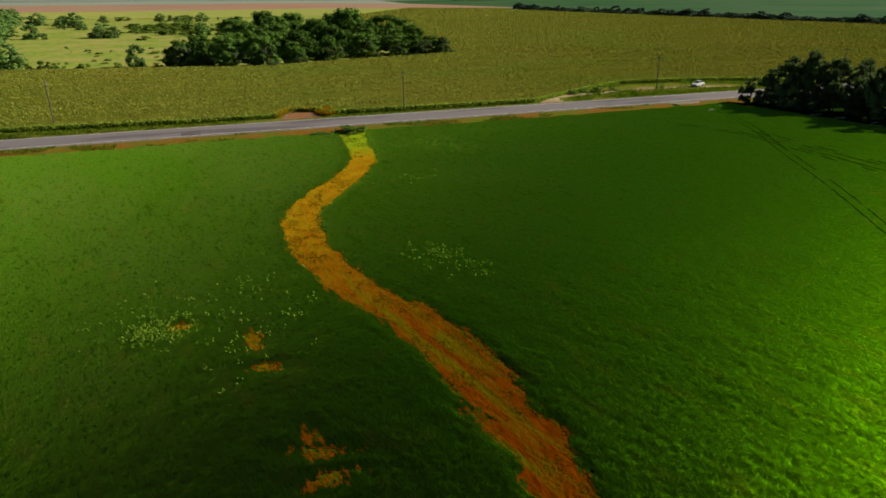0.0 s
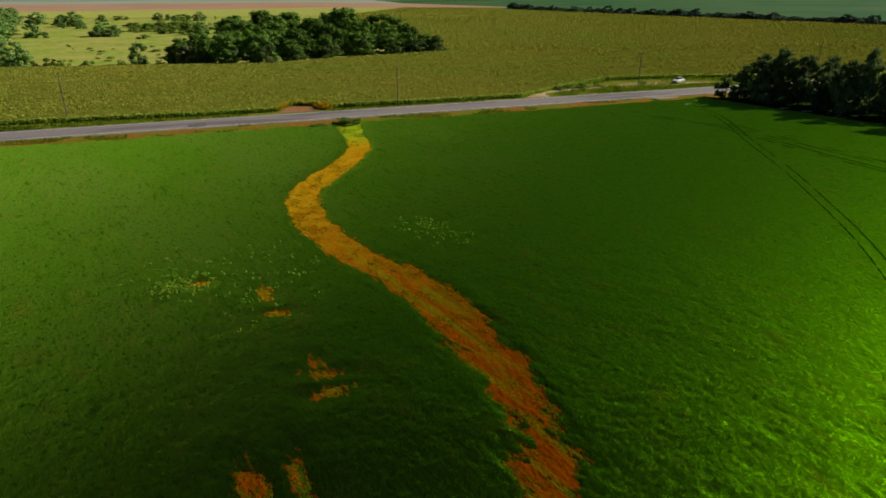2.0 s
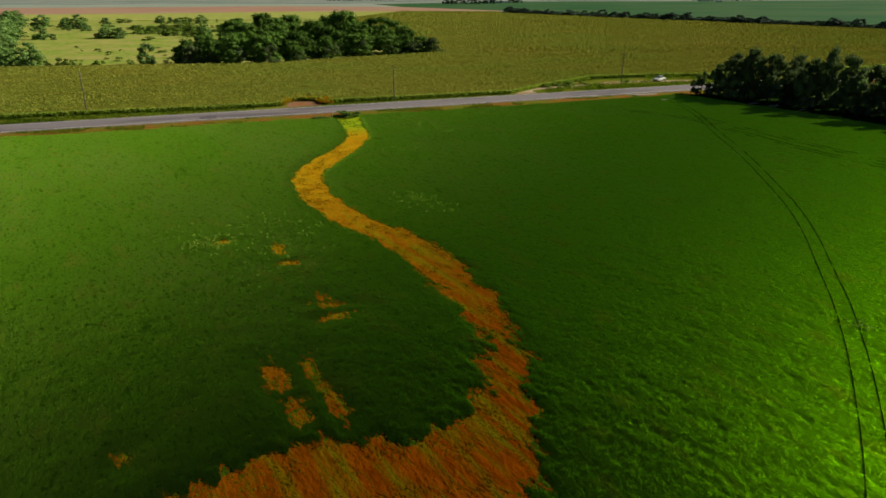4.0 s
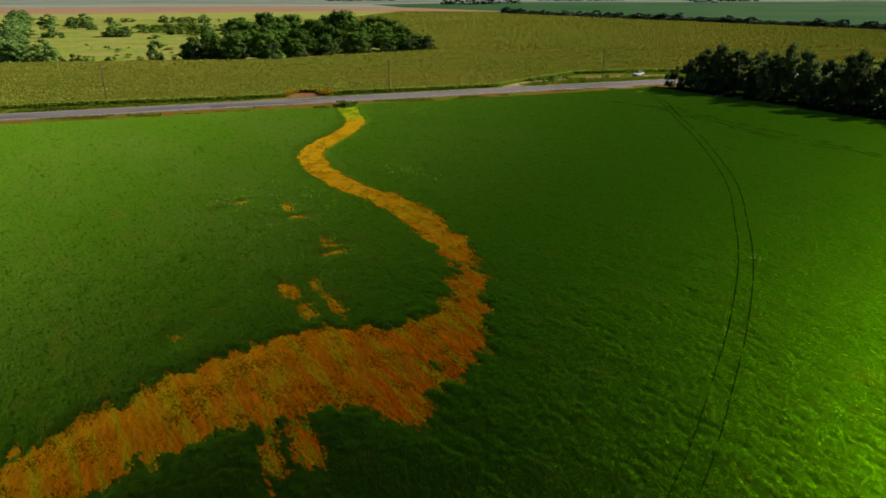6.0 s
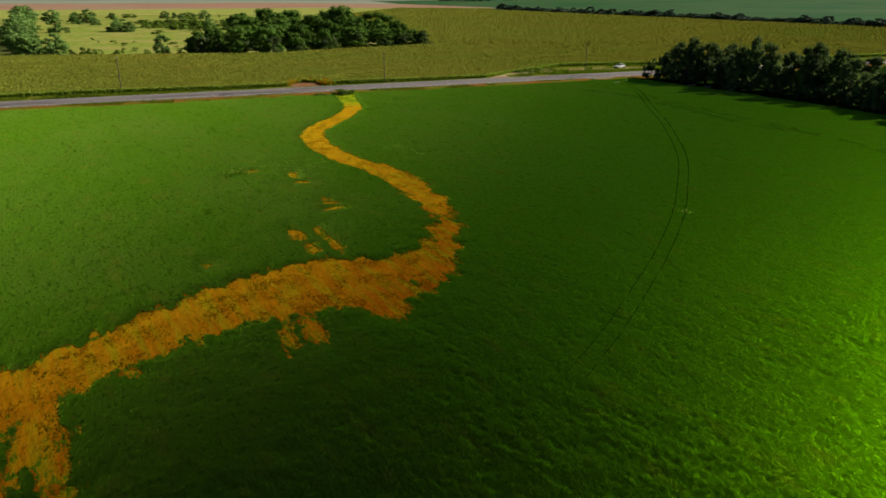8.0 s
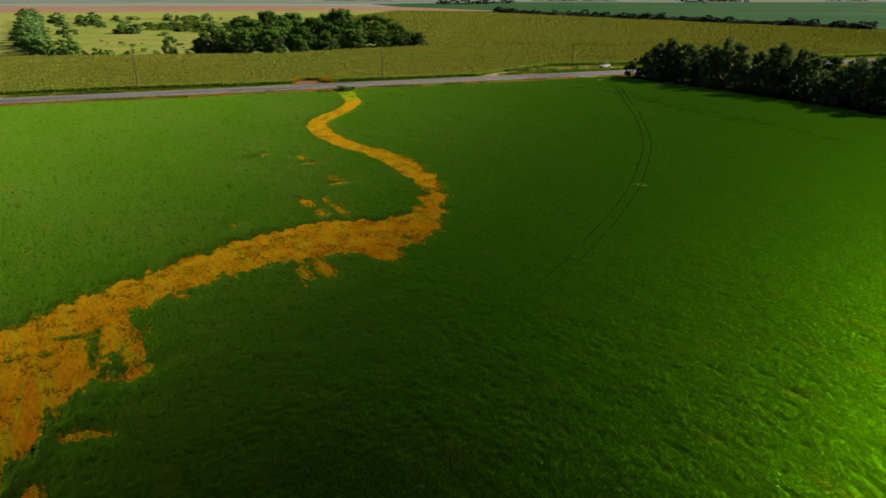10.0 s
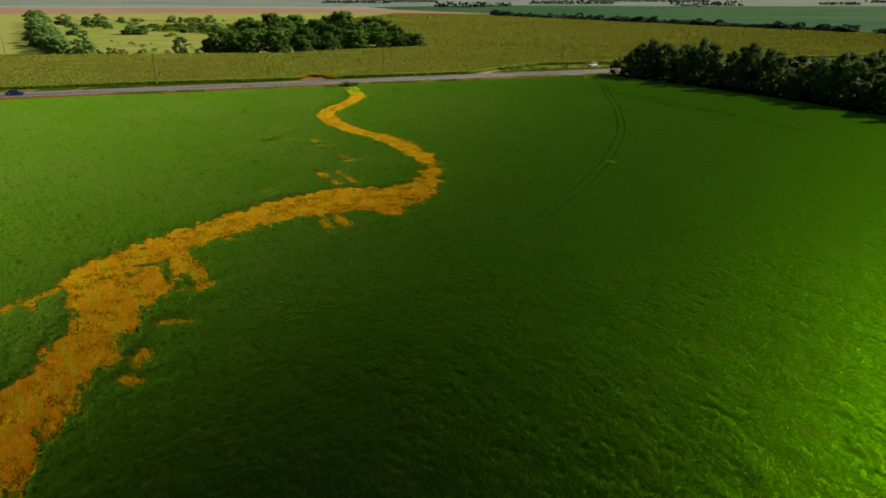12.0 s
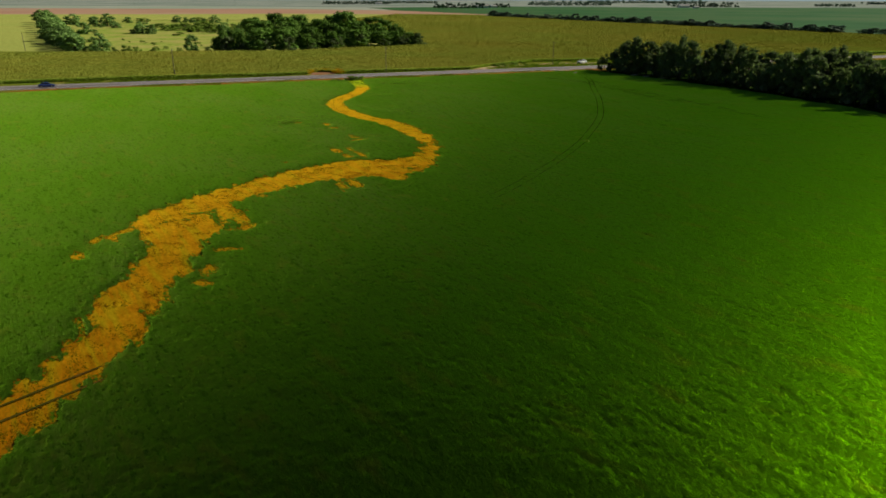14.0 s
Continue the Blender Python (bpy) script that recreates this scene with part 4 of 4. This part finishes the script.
row_tree = Kind("tree", 3, 11.0, 12.0, -0.9, 50, 1500, 0.35, M_HAZY_TREE, "leafy green tree in a row along the pasture, paled for haze", "tree", "row along the pasture", 104)
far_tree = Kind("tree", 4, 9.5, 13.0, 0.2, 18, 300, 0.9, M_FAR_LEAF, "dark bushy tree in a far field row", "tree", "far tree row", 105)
shrub = Kind("shrub", 3, 3.0, 5.0, 0.2, 12, 420, 0.26, M_SHRUB, "low rounded green shrub in rough grass", "shrub", "shrubs", 106)
wood_shrub = Kind("shrub", 3, 3.4, 4.6, 0.1, 12, 480, 0.26, M_OAK, "dark undergrowth shrub below the trees", "shrub", "undergrowth of the wood", 107)

rng = np.random.default_rng(200)
# the wood: three rows behind its front line
seg = np.hypot(*np.diff(WOOD_LINE[:, :2], axis=0).T)
along = np.concatenate([[0], np.cumsum(seg)])


def wood_at(s, back):
    x, y = np.interp(s, along, WOOD_LINE[:, 0]), np.interp(s, along, WOOD_LINE[:, 1])
    x2, y2 = np.interp(s + 1, along, WOOD_LINE[:, 0]), np.interp(s + 1, along, WOOD_LINE[:, 1])
    d = np.array([x2 - x, y2 - y])
    d /= max(1e-6, np.hypot(*d))
    return x - d[1] * back, y + d[0] * back


# the front trees: place along the line, height, width
for s, h, w in ((4, 7.6, 6.4), (8.5, 10.4, 8), (12.5, 11.9, 7.6), (17.5, 10.8, 8), (22.5, 11.0, 8.4), (27, 11.4, 8), (31, 12.7, 8), (36, 12.7, 8.6), (41.5, 10.0, 7.4), (48, 13.8, 9.8), (53.5, 11.2, 8.4), (58.5, 10.7, 8), (64, 10.7, 8.6), (69.5, 11.2, 8.6), (75, 11.5, 9)):
    wood_tree.put(*wood_at(s, 4.0 + rng.normal(0, 0.6)), h, w, True)
s = 81.0
while s < along[-1] - 2:
    wood_tree.put(*wood_at(s, 4.0 + rng.normal(0, 1.0)), rng.uniform(11.0, 12.4), rng.uniform(8.2, 10), True)
    s += rng.uniform(5.4, 7.4)
# those behind
for back, s0, gap in ((10.0, 8, 6.4), (16.0, 40, 6.6), (23.0, 64, 7.6)):
    s = s0
    while s < along[-1] - 2:
        h = rng.uniform(9.4, 11.0) if s < 60 else rng.uniform(11.0, 12.3)
        wood_tree.put(*wood_at(s, back + rng.normal(0, 1.0)), h, rng.uniform(8.6, 10.8), True)
        s += gap * rng.uniform(0.8, 1.2)
s = 1.0
while s < along[-1] - 2:
    x, y = wood_at(s, 1.5 + rng.normal(0, 0.7))
    wood_shrub.put(x, y, 2.6 + 2.6 * rng.random() + (1.5 if s < 6 else 0), 4.0 + 2.2 * rng.random())
    s += 3.0

# the grove: front trees, then those behind
for x, y, h, w in ((-101, 255, 9.3, 9), (-92, 254, 9.1, 9), (-81, 252, 10.7, 13), (-69, 254, 10.8, 13), (-59, 262, 9.6, 10), (-48, 277, 10.4, 13), (-36, 288, 9.4, 13), (-24, 294, 8.2, 13), (-14, 297, 7.2, 11), (-5, 297, 6.8, 10.5)):
    grove_tree.put(x * 0.965, y * 0.965 + 1, h, w * 1.15)
    wood_shrub.put(x * 0.965 + 3, y * 0.965 - 3.0, 3.6, 7)
for x, y, h, w in ((-50, 338, 17.5, 18), (-32, 366, 13, 22), (-20, 352, 11, 15), (-117, 385, 15, 17), (-104, 392, 15, 15), (-92, 372, 13, 16), (-80, 350, 13, 16), (-68, 362, 14, 16), (-62, 330, 13, 15), (-78, 310, 12, 15), (-90, 290, 11, 14),
                   (-66, 285, 11.5, 14), (-52, 300, 12, 15), (-38, 315, 12, 15), (-24, 312, 11, 14), (-30, 335, 12.5, 16), (-98, 330, 12, 15), (-84, 270, 10.5, 12), (-106, 345, 11, 14), (-16, 308, 8.6, 12), (-58, 272, 11, 13), (-70, 270, 11, 13), (-44, 290, 11.5, 13), (-88, 255, 10, 11), (-100, 275, 9.5, 12), (-112, 365, 12, 15), (-45, 350, 13, 17), (-72, 335, 13, 16), (-88, 390, 14, 16), (-62, 378, 14, 16), (-44, 378, 12, 15), (-16, 330, 10.5, 13), (-9, 304, 6.6, 9)):
    grove_tree.put(x, y, h, w * 1.15)
# single trees in the pasture
for x, y, h, w in ((-113, 248, 7.8, 9.0), (-100, 249, 4.4, 4.6), (-155, 243, 9.0, 12), (-241, 401, 10.6, 16), (-232, 398, 8.0, 10), (-333, 566, 11.2, 18), (-318, 575, 9.5, 14), (-360, 655, 10.4, 18), (-284, 529, 12.8, 14.5), (-292, 522, 9.0, 12), (-276, 500, 8.0, 10), (-262, 496, 5.6, 9),
                   (-301, 609, 7.6, 13), (-301, 658, 6.0, 10), (-203, 409, 9.6, 15), (-195, 405, 8.6, 12), (-212, 411, 6.8, 12), (-258, 626, 7.8, 11), (-249, 626, 7.0, 9), (-226, 612, 10.4, 14), (-215, 612, 8.8, 12), (-238, 614, 6.4, 10), (-212, 644, 6.6, 5),
                   (-149, 422, 8.8, 9.5), (-138, 426, 8.2, 13), (-190, 629, 8.4, 16)):
    pasture_tree.put(x, y, h, w)
# the row on the pasture's far side
for x, y, h, w in ((-165, 241, 7.8, 10), (-170, 247, 8.2, 11), (-177, 256, 9.0, 11), (-184, 267, 9.6, 11), (-191, 279, 9.8, 11), (-199, 292, 10.6, 11.5), (-208, 306, 11.2, 11.5), (-218, 323, 11.4, 12), (-230, 343, 11.6, 12), (-243, 366, 12, 12.5), (-258, 392, 12, 12.5), (-275, 421, 12.2, 12.5),
                   (-293, 452, 12.2, 13), (-313, 488, 12.6, 13), (-335, 526, 12.8, 13.5), (-360, 570, 13.2, 15), (-388, 618, 13.8, 16)):
    row_tree.put(x + rng.normal(0, 0.8), y + rng.normal(0, 1.5), h * (0.96 + 0.16 * rng.random()), w * 1.32)
# shrubs
for x, y, h, w in ((-146, 236, 2.6, 6), (-140, 237, 3.4, 7), (-135, 236, 2.8, 5), (-126, 236, 3.0, 6), (-116, 240, 2.0, 3), (-104, 244, 1.8, 4), (-172, 430, 4, 14), (-160, 445, 3.5, 12), (-185, 455, 4.5, 14), (-150, 470, 4, 14), (-205, 470, 4, 12), (-130, 455, 4, 12), (-165, 500, 4, 15), (-195, 520, 4.5, 14),
                   (-170, 385, 2.4, 9), (-183, 330, 1.4, 2.4), (-128, 300, 0.9, 5), (-121, 306, 0.8, 4), (-147, 288, 0.8, 3), (-265, 420, 3, 9), (-222, 545, 3.5, 12), (-148, 560, 4, 14), (-175, 470, 4, 16), (-140, 490, 3.5, 16), (-158, 415, 2.5, 12), (-188, 490, 4, 16), (-205, 500, 4, 14), (-118, 440, 3.5, 10), (-240, 640, 4, 16), (-300, 640, 4, 18), (-152, 300, 1.0, 4), (-165, 315, 0.8, 3), (-140, 325, 0.9, 4), (-110, 290, 1.0, 4), (-134, 270, 0.7, 3)):
    shrub.put(x, y, h, w)
# scrub in the middle of the pasture
for k in range(46):
    s = rng.random()
    shrub.put(-206 + 62 * rng.random() - 34 * s, 428 + 100 * s, 1.4 + 1.6 * rng.random(), 6 + 7 * rng.random())
for k in range(14):
    shrub.put(-175 + 70 * rng.random(), 255 + 120 * rng.random(), 0.4 + 0.5 * rng.random(), 1.2 + 1.6 * rng.random())
# beside the road
for x, y, h, w in ((-20.3, 127.5, 1.3, 4.4), (-17.6, 128.0, 1.2, 4.2), (-19.0, 127.4, 1.0, 4.0), (-24.4, 125.8, 0.6, 4.6), (34, 174.5, 1.3, 3.5), (38, 175.8, 1.2, 3.5), (42.5, 178.5, 1.1, 3), (56, 183, 0.8, 3), (31, 172.4, 1.0, 3)):
    shrub.put(x, y, h, w)
# the far row
s = 0.0
while s < 1.34:
    x, y = 82 + 248 * s, 846 - 471 * s
    if not 0.915 < s < 0.945:
        far_tree.put(x + rng.normal(0, 2), y + rng.normal(0, 2), 4.2 + 4.6 * rng.random() ** 1.5, 9 + 8 * rng.random())
    s += 0.0068 + 0.0045 * rng.random()


def far_wood(x, y, width, depth, height, seed):
    """A distant wood as one mass of foliage."""
    rng = np.random.default_rng(seed)
    n = int(width / 5)
    vs, qs, count = [], [], 0
    for k in range(n):
        h = height * (0.6 + 0.4 * rng.random())
        v, q, _ = crown_mesh(rng, h, height * 1.2, 0.3, 6, 40, 2.1)
        v = v + np.array([x + (k / max(1, n - 1) - 0.5) * width, y + rng.normal(0, depth / 3), 0])
        vs.append(v)
        qs.append(q + count)
        count += len(v)
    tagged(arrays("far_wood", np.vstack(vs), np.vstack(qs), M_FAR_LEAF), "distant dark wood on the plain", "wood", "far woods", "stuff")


for k, (x, y, w, d, h) in enumerate(((62, 1535, 110, 30, 13), (425, 2092, 250, 50, 15), (718, 1780, 170, 40, 14), (1162, 1928, 110, 30, 9), (-270, 2350, 230, 50, 13), (160, 1650, 50, 20, 10), (900, 2900, 500, 60, 14), (-120, 2700, 260, 60, 13), (1750, 2500, 300, 60, 12))):
    far_wood(x, y, w, d, h, 300 + k)


# ---- things ----
def make_pole(x, y, height, turn, arm=True, label="weathered wooden utility pole beside the corn"):
    p = thing("utility_pole", pose(x, y, 0, 0, 0, turn), label, "utility pole", "utility poles")
    bm = bmesh.new()
    rod(bm, (0, 0, -0.3), (0, 0, height), 0.14, 0.09, 10)
    part("pole", bm, M_POLE, p)
    if arm:
        bm = bmesh.new()
        slab(bm, (-1.1, -0.16, height - 0.55), (1.1, -0.05, height - 0.42), 0.01)
        part("crossarm", bm, M_POLE, p)
        for dx in (-1.0, 0.0, 1.0):
            bm = bmesh.new()
            z = height - 0.42 if dx else height
            rod(bm, (dx, -0.10 if dx else 0, z), (dx, -0.10 if dx else 0, z + 0.2), 0.05, 0.03, 8)
            part("insulator", bm, M_PORCELAIN, p)
    return p


for x, y, h in ((-79.0, 133.5, 9.2), (-10.3, 150.3, 8.6), (53.6, 178, 8.8), (111, 195.4, 8.8)):
    make_pole(x, y, h, ROAD_ANGLE + 90)
make_pole(-185, 232, 9.3, 60, False)
for x, y in ((-1314, 2150), (-806, 1815), (-515, 1740), (-69, 1517)):
    make_pole(x, y, 13, 20, True, "distant utility pole on the plain")


def car_shell(bm, half, rows):
    """A shell lofted through cross-sections: x, low z, side z, roof z, roof half-width."""
    rings = []
    for x, z0, z1, z2, w2 in rows:
        ring = [(x, -half * 0.92, z0), (x, -half, (z0 + z1) / 2), (x, -half * 0.98, z1), (x, -w2, z2), (x, w2, z2), (x, half * 0.98, z1), (x, half, (z0 + z1) / 2), (x, half * 0.92, z0)]
        rings.append([bm.verts.new(p) for p in ring])
    for a, b in zip(rings[:-1], rings[1:]):
        for i in range(8):
            bm.faces.new((a[i], a[(i + 1) % 8], b[(i + 1) % 8], b[i]))
    bm.faces.new(rings[0])
    bm.faces.new(rings[-1][::-1])
    bmesh.ops.recalc_face_normals(bm, faces=bm.faces[:])


def make_car(m, paint, label, category):
    car = thing("car", m, label, category)
    bm = bmesh.new()
    car_shell(bm, 0.88, [(-2.15, 0.42, 0.66, 0.74, 0.62), (-2.05, 0.28, 0.80, 0.92, 0.70), (-1.35, 0.24, 0.86, 1.00, 0.72), (0.75, 0.24, 0.84, 0.98, 0.72), (1.75, 0.26, 0.74, 0.84, 0.68), (2.12, 0.32, 0.62, 0.70, 0.60), (2.2, 0.40, 0.54, 0.58, 0.52)])
    body = part("body", bm, paint, car, smooth=False)
    bm = bmesh.new()
    rows = [(-1.75, 0.95, 0.70), (-1.05, 1.40, 0.56), (0.15, 1.43, 0.56), (0.95, 0.96, 0.70)]
    rings = [[bm.verts.new(p) for p in ((x, -0.72, 0.93), (x, -w, z), (x, w, z), (x, 0.72, 0.93))] for x, z, w in rows]
    for a, b in zip(rings[:-1], rings[1:]):
        for i in range(3):
            bm.faces.new((a[i], a[i + 1], b[i + 1], b[i]))
    bm.faces.new(rings[0])
    bm.faces.new(rings[-1][::-1])
    bmesh.ops.recalc_face_normals(bm, faces=bm.faces[:])
    part("cabin_glass", bm, M_GLASS, car, "dark cabin windows")
    bm = bmesh.new()
    slab(bm, (-1.08, -0.57, 1.40), (0.20, 0.57, 1.46), 0.025)
    part("roof", bm, paint, car)
    for side in (-1, 1):
        for x0, z0, x1, z1 in ((0.95, 0.95, 0.15, 1.42), (-1.75, 0.95, -1.05, 1.40), (-0.42, 0.95, -0.42, 1.42)):
            bm = bmesh.new()
            rod(bm, (x0, side * 0.71, z0), (x1, side * 0.57, z1), 0.04, 0.04, 6)
            part("window_pillar", bm, paint, car)
        bm = bmesh.new()
        bmesh.ops.create_icosphere(bm, subdivisions=1, radius=0.09, matrix=Matrix.Translation((0.78, side * 0.95, 0.98)) @ Matrix.Diagonal((0.7, 1.2, 0.8, 1)))
        part("wing_mirror", bm, paint, car)
        for x in (-1.3, 1.35):
            bm = bmesh.new()
            rod(bm, (x, side * 0.70, 0.32), (x, side * 0.91, 0.32), 0.32, 0.32, 18)
            tyre = part("tyre", bm, M_TYRE, car)
            bm = bmesh.new()
            rod(bm, (x, side * 0.88, 0.32), (x, side * 0.925, 0.32), 0.20, 0.18, 14)
            part("rim", bm, M_RIM, tyre)
        bm = bmesh.new()
        bmesh.ops.create_icosphere(bm, subdivisions=2, radius=0.13, matrix=Matrix.Translation((2.09, side * 0.60, 0.60)) @ Matrix.Diagonal((0.8, 1.3, 0.7, 1)))
        part("headlight", bm, M_LAMP, car)
        bm = bmesh.new()
        box(bm, (-2.16, side * 0.66 - 0.12, 0.66), (-2.05, side * 0.66 + 0.12, 0.80))
        part("tail_light", bm, M_TAIL, car)
    bm = bmesh.new()
    box(bm, (2.12, -0.62, 0.34), (2.24, 0.62, 0.46))
    part("bumper", bm, M_TYRE, car)
    return car


make_car(pose(66.6, 184.6, 0.07, 0, 0, 222), M_WHITE, "white car parked on the dirt track by the corn", "car")
p = on_road(-113.5, -1.9)
make_car(pose(p[0], p[1], 0.14, 0, 0, ROAD_ANGLE), M_BLUE, "dark blue car on the asphalt road", "car")


def make_house(x, y, length, width, height, turn, label):
    h = thing("farm_building", pose(x, y, 0, 0, 0, turn), label, "farm building", "far farm buildings")
    bm = bmesh.new()
    box(bm, (-length / 2, -width / 2, 0), (length / 2, width / 2, height))
    part("wall", bm, M_WALL, h)
    bm = bmesh.new()
    o, r = 0.5, width * 0.28
    a = [bm.verts.new((sx * (length / 2 + o), yy, zz)) for sx in (-1, 1) for yy, zz in ((-width / 2 - o, height - 0.1), (0, height + r), (width / 2 + o, height - 0.1), (0, height + 0.05))]
    for f in ((0, 4, 5, 1), (1, 5, 6, 2), (2, 6, 7, 3), (3, 7, 4, 0), (0, 1, 2, 3), (4, 7, 6, 5)):
        bm.faces.new([a[i] for i in f])
    bmesh.ops.recalc_face_normals(bm, faces=bm.faces[:])
    part("roof", bm, M_ROOF, h)
    for k in range(int(length / 5)):
        bm = bmesh.new()
        cx = -length / 2 + 2.5 + k * 5
        box(bm, (cx - 0.6, -width / 2 - 0.05, height * 0.35), (cx + 0.6, -width / 2 + 0.05, height * 0.75))
        part("window", bm, M_PANE, h)
    bm = bmesh.new()
    box(bm, (length / 2 - 0.05, -1, 0), (length / 2 + 0.06, 1, min(2.4, height * 0.8)))
    part("door", bm, M_DOOR, h)


for x, y, l, w, h, turn in ((118, 1600, 30, 12, 4.5, 4), (148, 1640, 14, 9, 4, 20), (640, 1700, 26, 12, 4.5, 3), (620, 1560, 12, 8, 3.5, 10), (1700, 2300, 34, 14, 5, 8), (-190, 2330, 22, 10, 5, 0)):
    make_house(x, y, l, w, h, turn, "white farm building with a grey roof on the plain")

culvert = thing("culvert", pose(-18.9, 126.9, 0, 0, 0, ROAD_ANGLE), "small concrete culvert end under the verge", "culvert")
bm = bmesh.new()
box(bm, (-1.1, 0.5, -0.4), (1.1, 0.8, 0.55))
part("headwall", bm, M_CONCRETE, culvert)
bm = bmesh.new()
bmesh.ops.create_cone(bm, cap_ends=False, segments=16, radius1=0.38, radius2=0.38, depth=1.0, matrix=Matrix.Translation((0, 0.45, 0.1)) @ Matrix.Rotation(radians(90), 4, "X"))
part("pipe", bm, M_TYRE, culvert)
post = thing("marker_post", pose(-22.0, 125.6, 0), "thin yellowish marker post by the culvert", "post")
bm = bmesh.new()
rod(bm, (0, 0, -0.1), (0, 0, 1.1), 0.06, 0.05, 8)
part("shaft", bm, M_MARKER, post)


def make_log(x, y, length, radius, turn):
    log = thing("fallen_branch", pose(x, y, radius, 0, 0, turn), "bleached fallen branch lying at the field's edge", "branch", "fallen branches")
    bm = bmesh.new()
    rod(bm, (-length / 2, 0, 0), (length / 6, 0.08, 0.03), radius, radius * 0.8, 8)
    rod(bm, (length / 6, 0.08, 0.03), (length / 2, -0.15, 0.12), radius * 0.8, radius * 0.45, 8)
    part("stem", bm, M_WOOD, log)
    bm = bmesh.new()
    rod(bm, (length / 8, 0.05, 0), (length / 3, 0.7, 0.25), radius * 0.5, radius * 0.2, 6)
    part("side_branch", bm, M_WOOD, log)


for x, y, l, r, turn in ((56.5, 147.2, 2.2, 0.13, 30), (60.2, 151.6, 1.4, 0.12, 80), (75.5, 140.5, 2.6, 0.18, 10), (78.6, 136.8, 2.2, 0.16, -15), (82.5, 131.5, 2.4, 0.14, 30)):
    make_log(x, y, l, r, turn)


def make_rut(run, material, width, z, label, dry=False, gaps=0.0):
    """A narrow line pressed by a wheel: a thin dark ribbon laid on top; through the crop its colour carries the rut's
    shade.
    """
    if dry:
        run = run[dry_mask(run[:, 0], run[:, 1]) > -0.3]
    else:
        run = run[dry_mask(run[:, 0], run[:, 1]) < -0.5]
    z = np.full(len(run), z) if dry else crop_height(run[:, 0], run[:, 1]) + z
    shade = vnoise(run[:, 0], run[:, 1], 2.2, 92)
    half = width / 2 * (0.7 + 0.6 * vnoise(run[:, 0], run[:, 1], 0.8, 91)) * np.clip((shade - gaps) * 6, 0.05, 1) * (1.0 if dry else np.interp(run[:, 1], (5, 70), (0.6, 1.0)))
    left, right = beside(run, -half[:, None]), beside(run, half[:, None])
    bm = bmesh.new()
    rows = [(bm.verts.new((*a, h)), bm.verts.new((*b, h))) for a, b, h in zip(left, right, z)]
    kept = shade > gaps
    for (a, b), (c, d), ok in zip(rows[:-1], rows[1:], kept):
        if ok:
            bm.faces.new((a, b, d, c))
    bmesh.ops.delete(bm, geom=[v for v in bm.verts if not v.link_faces], context="VERTS")
    tagged(part("wheel_rut", bm, material), label, "wheel rut", "", "structure")


for rut in RUTS[4:6]:
    make_rut(rut, M_RUT, 0.24, 0.075, "dark wheel rut pressed across the dry grass", True)
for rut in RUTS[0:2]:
    make_rut(curve_points(rut, 10), M_RUT_SHADE, 0.15, 0.02, "narrow wheel rut through the green crop, its shade painted dark", gaps=0.1)
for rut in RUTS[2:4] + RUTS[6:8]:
    make_rut(curve_points(rut, 10), M_RUT_SHADE, 0.24, 0.05, "broken wheel mark in the green crop, its shade painted dark", gaps=0.30)
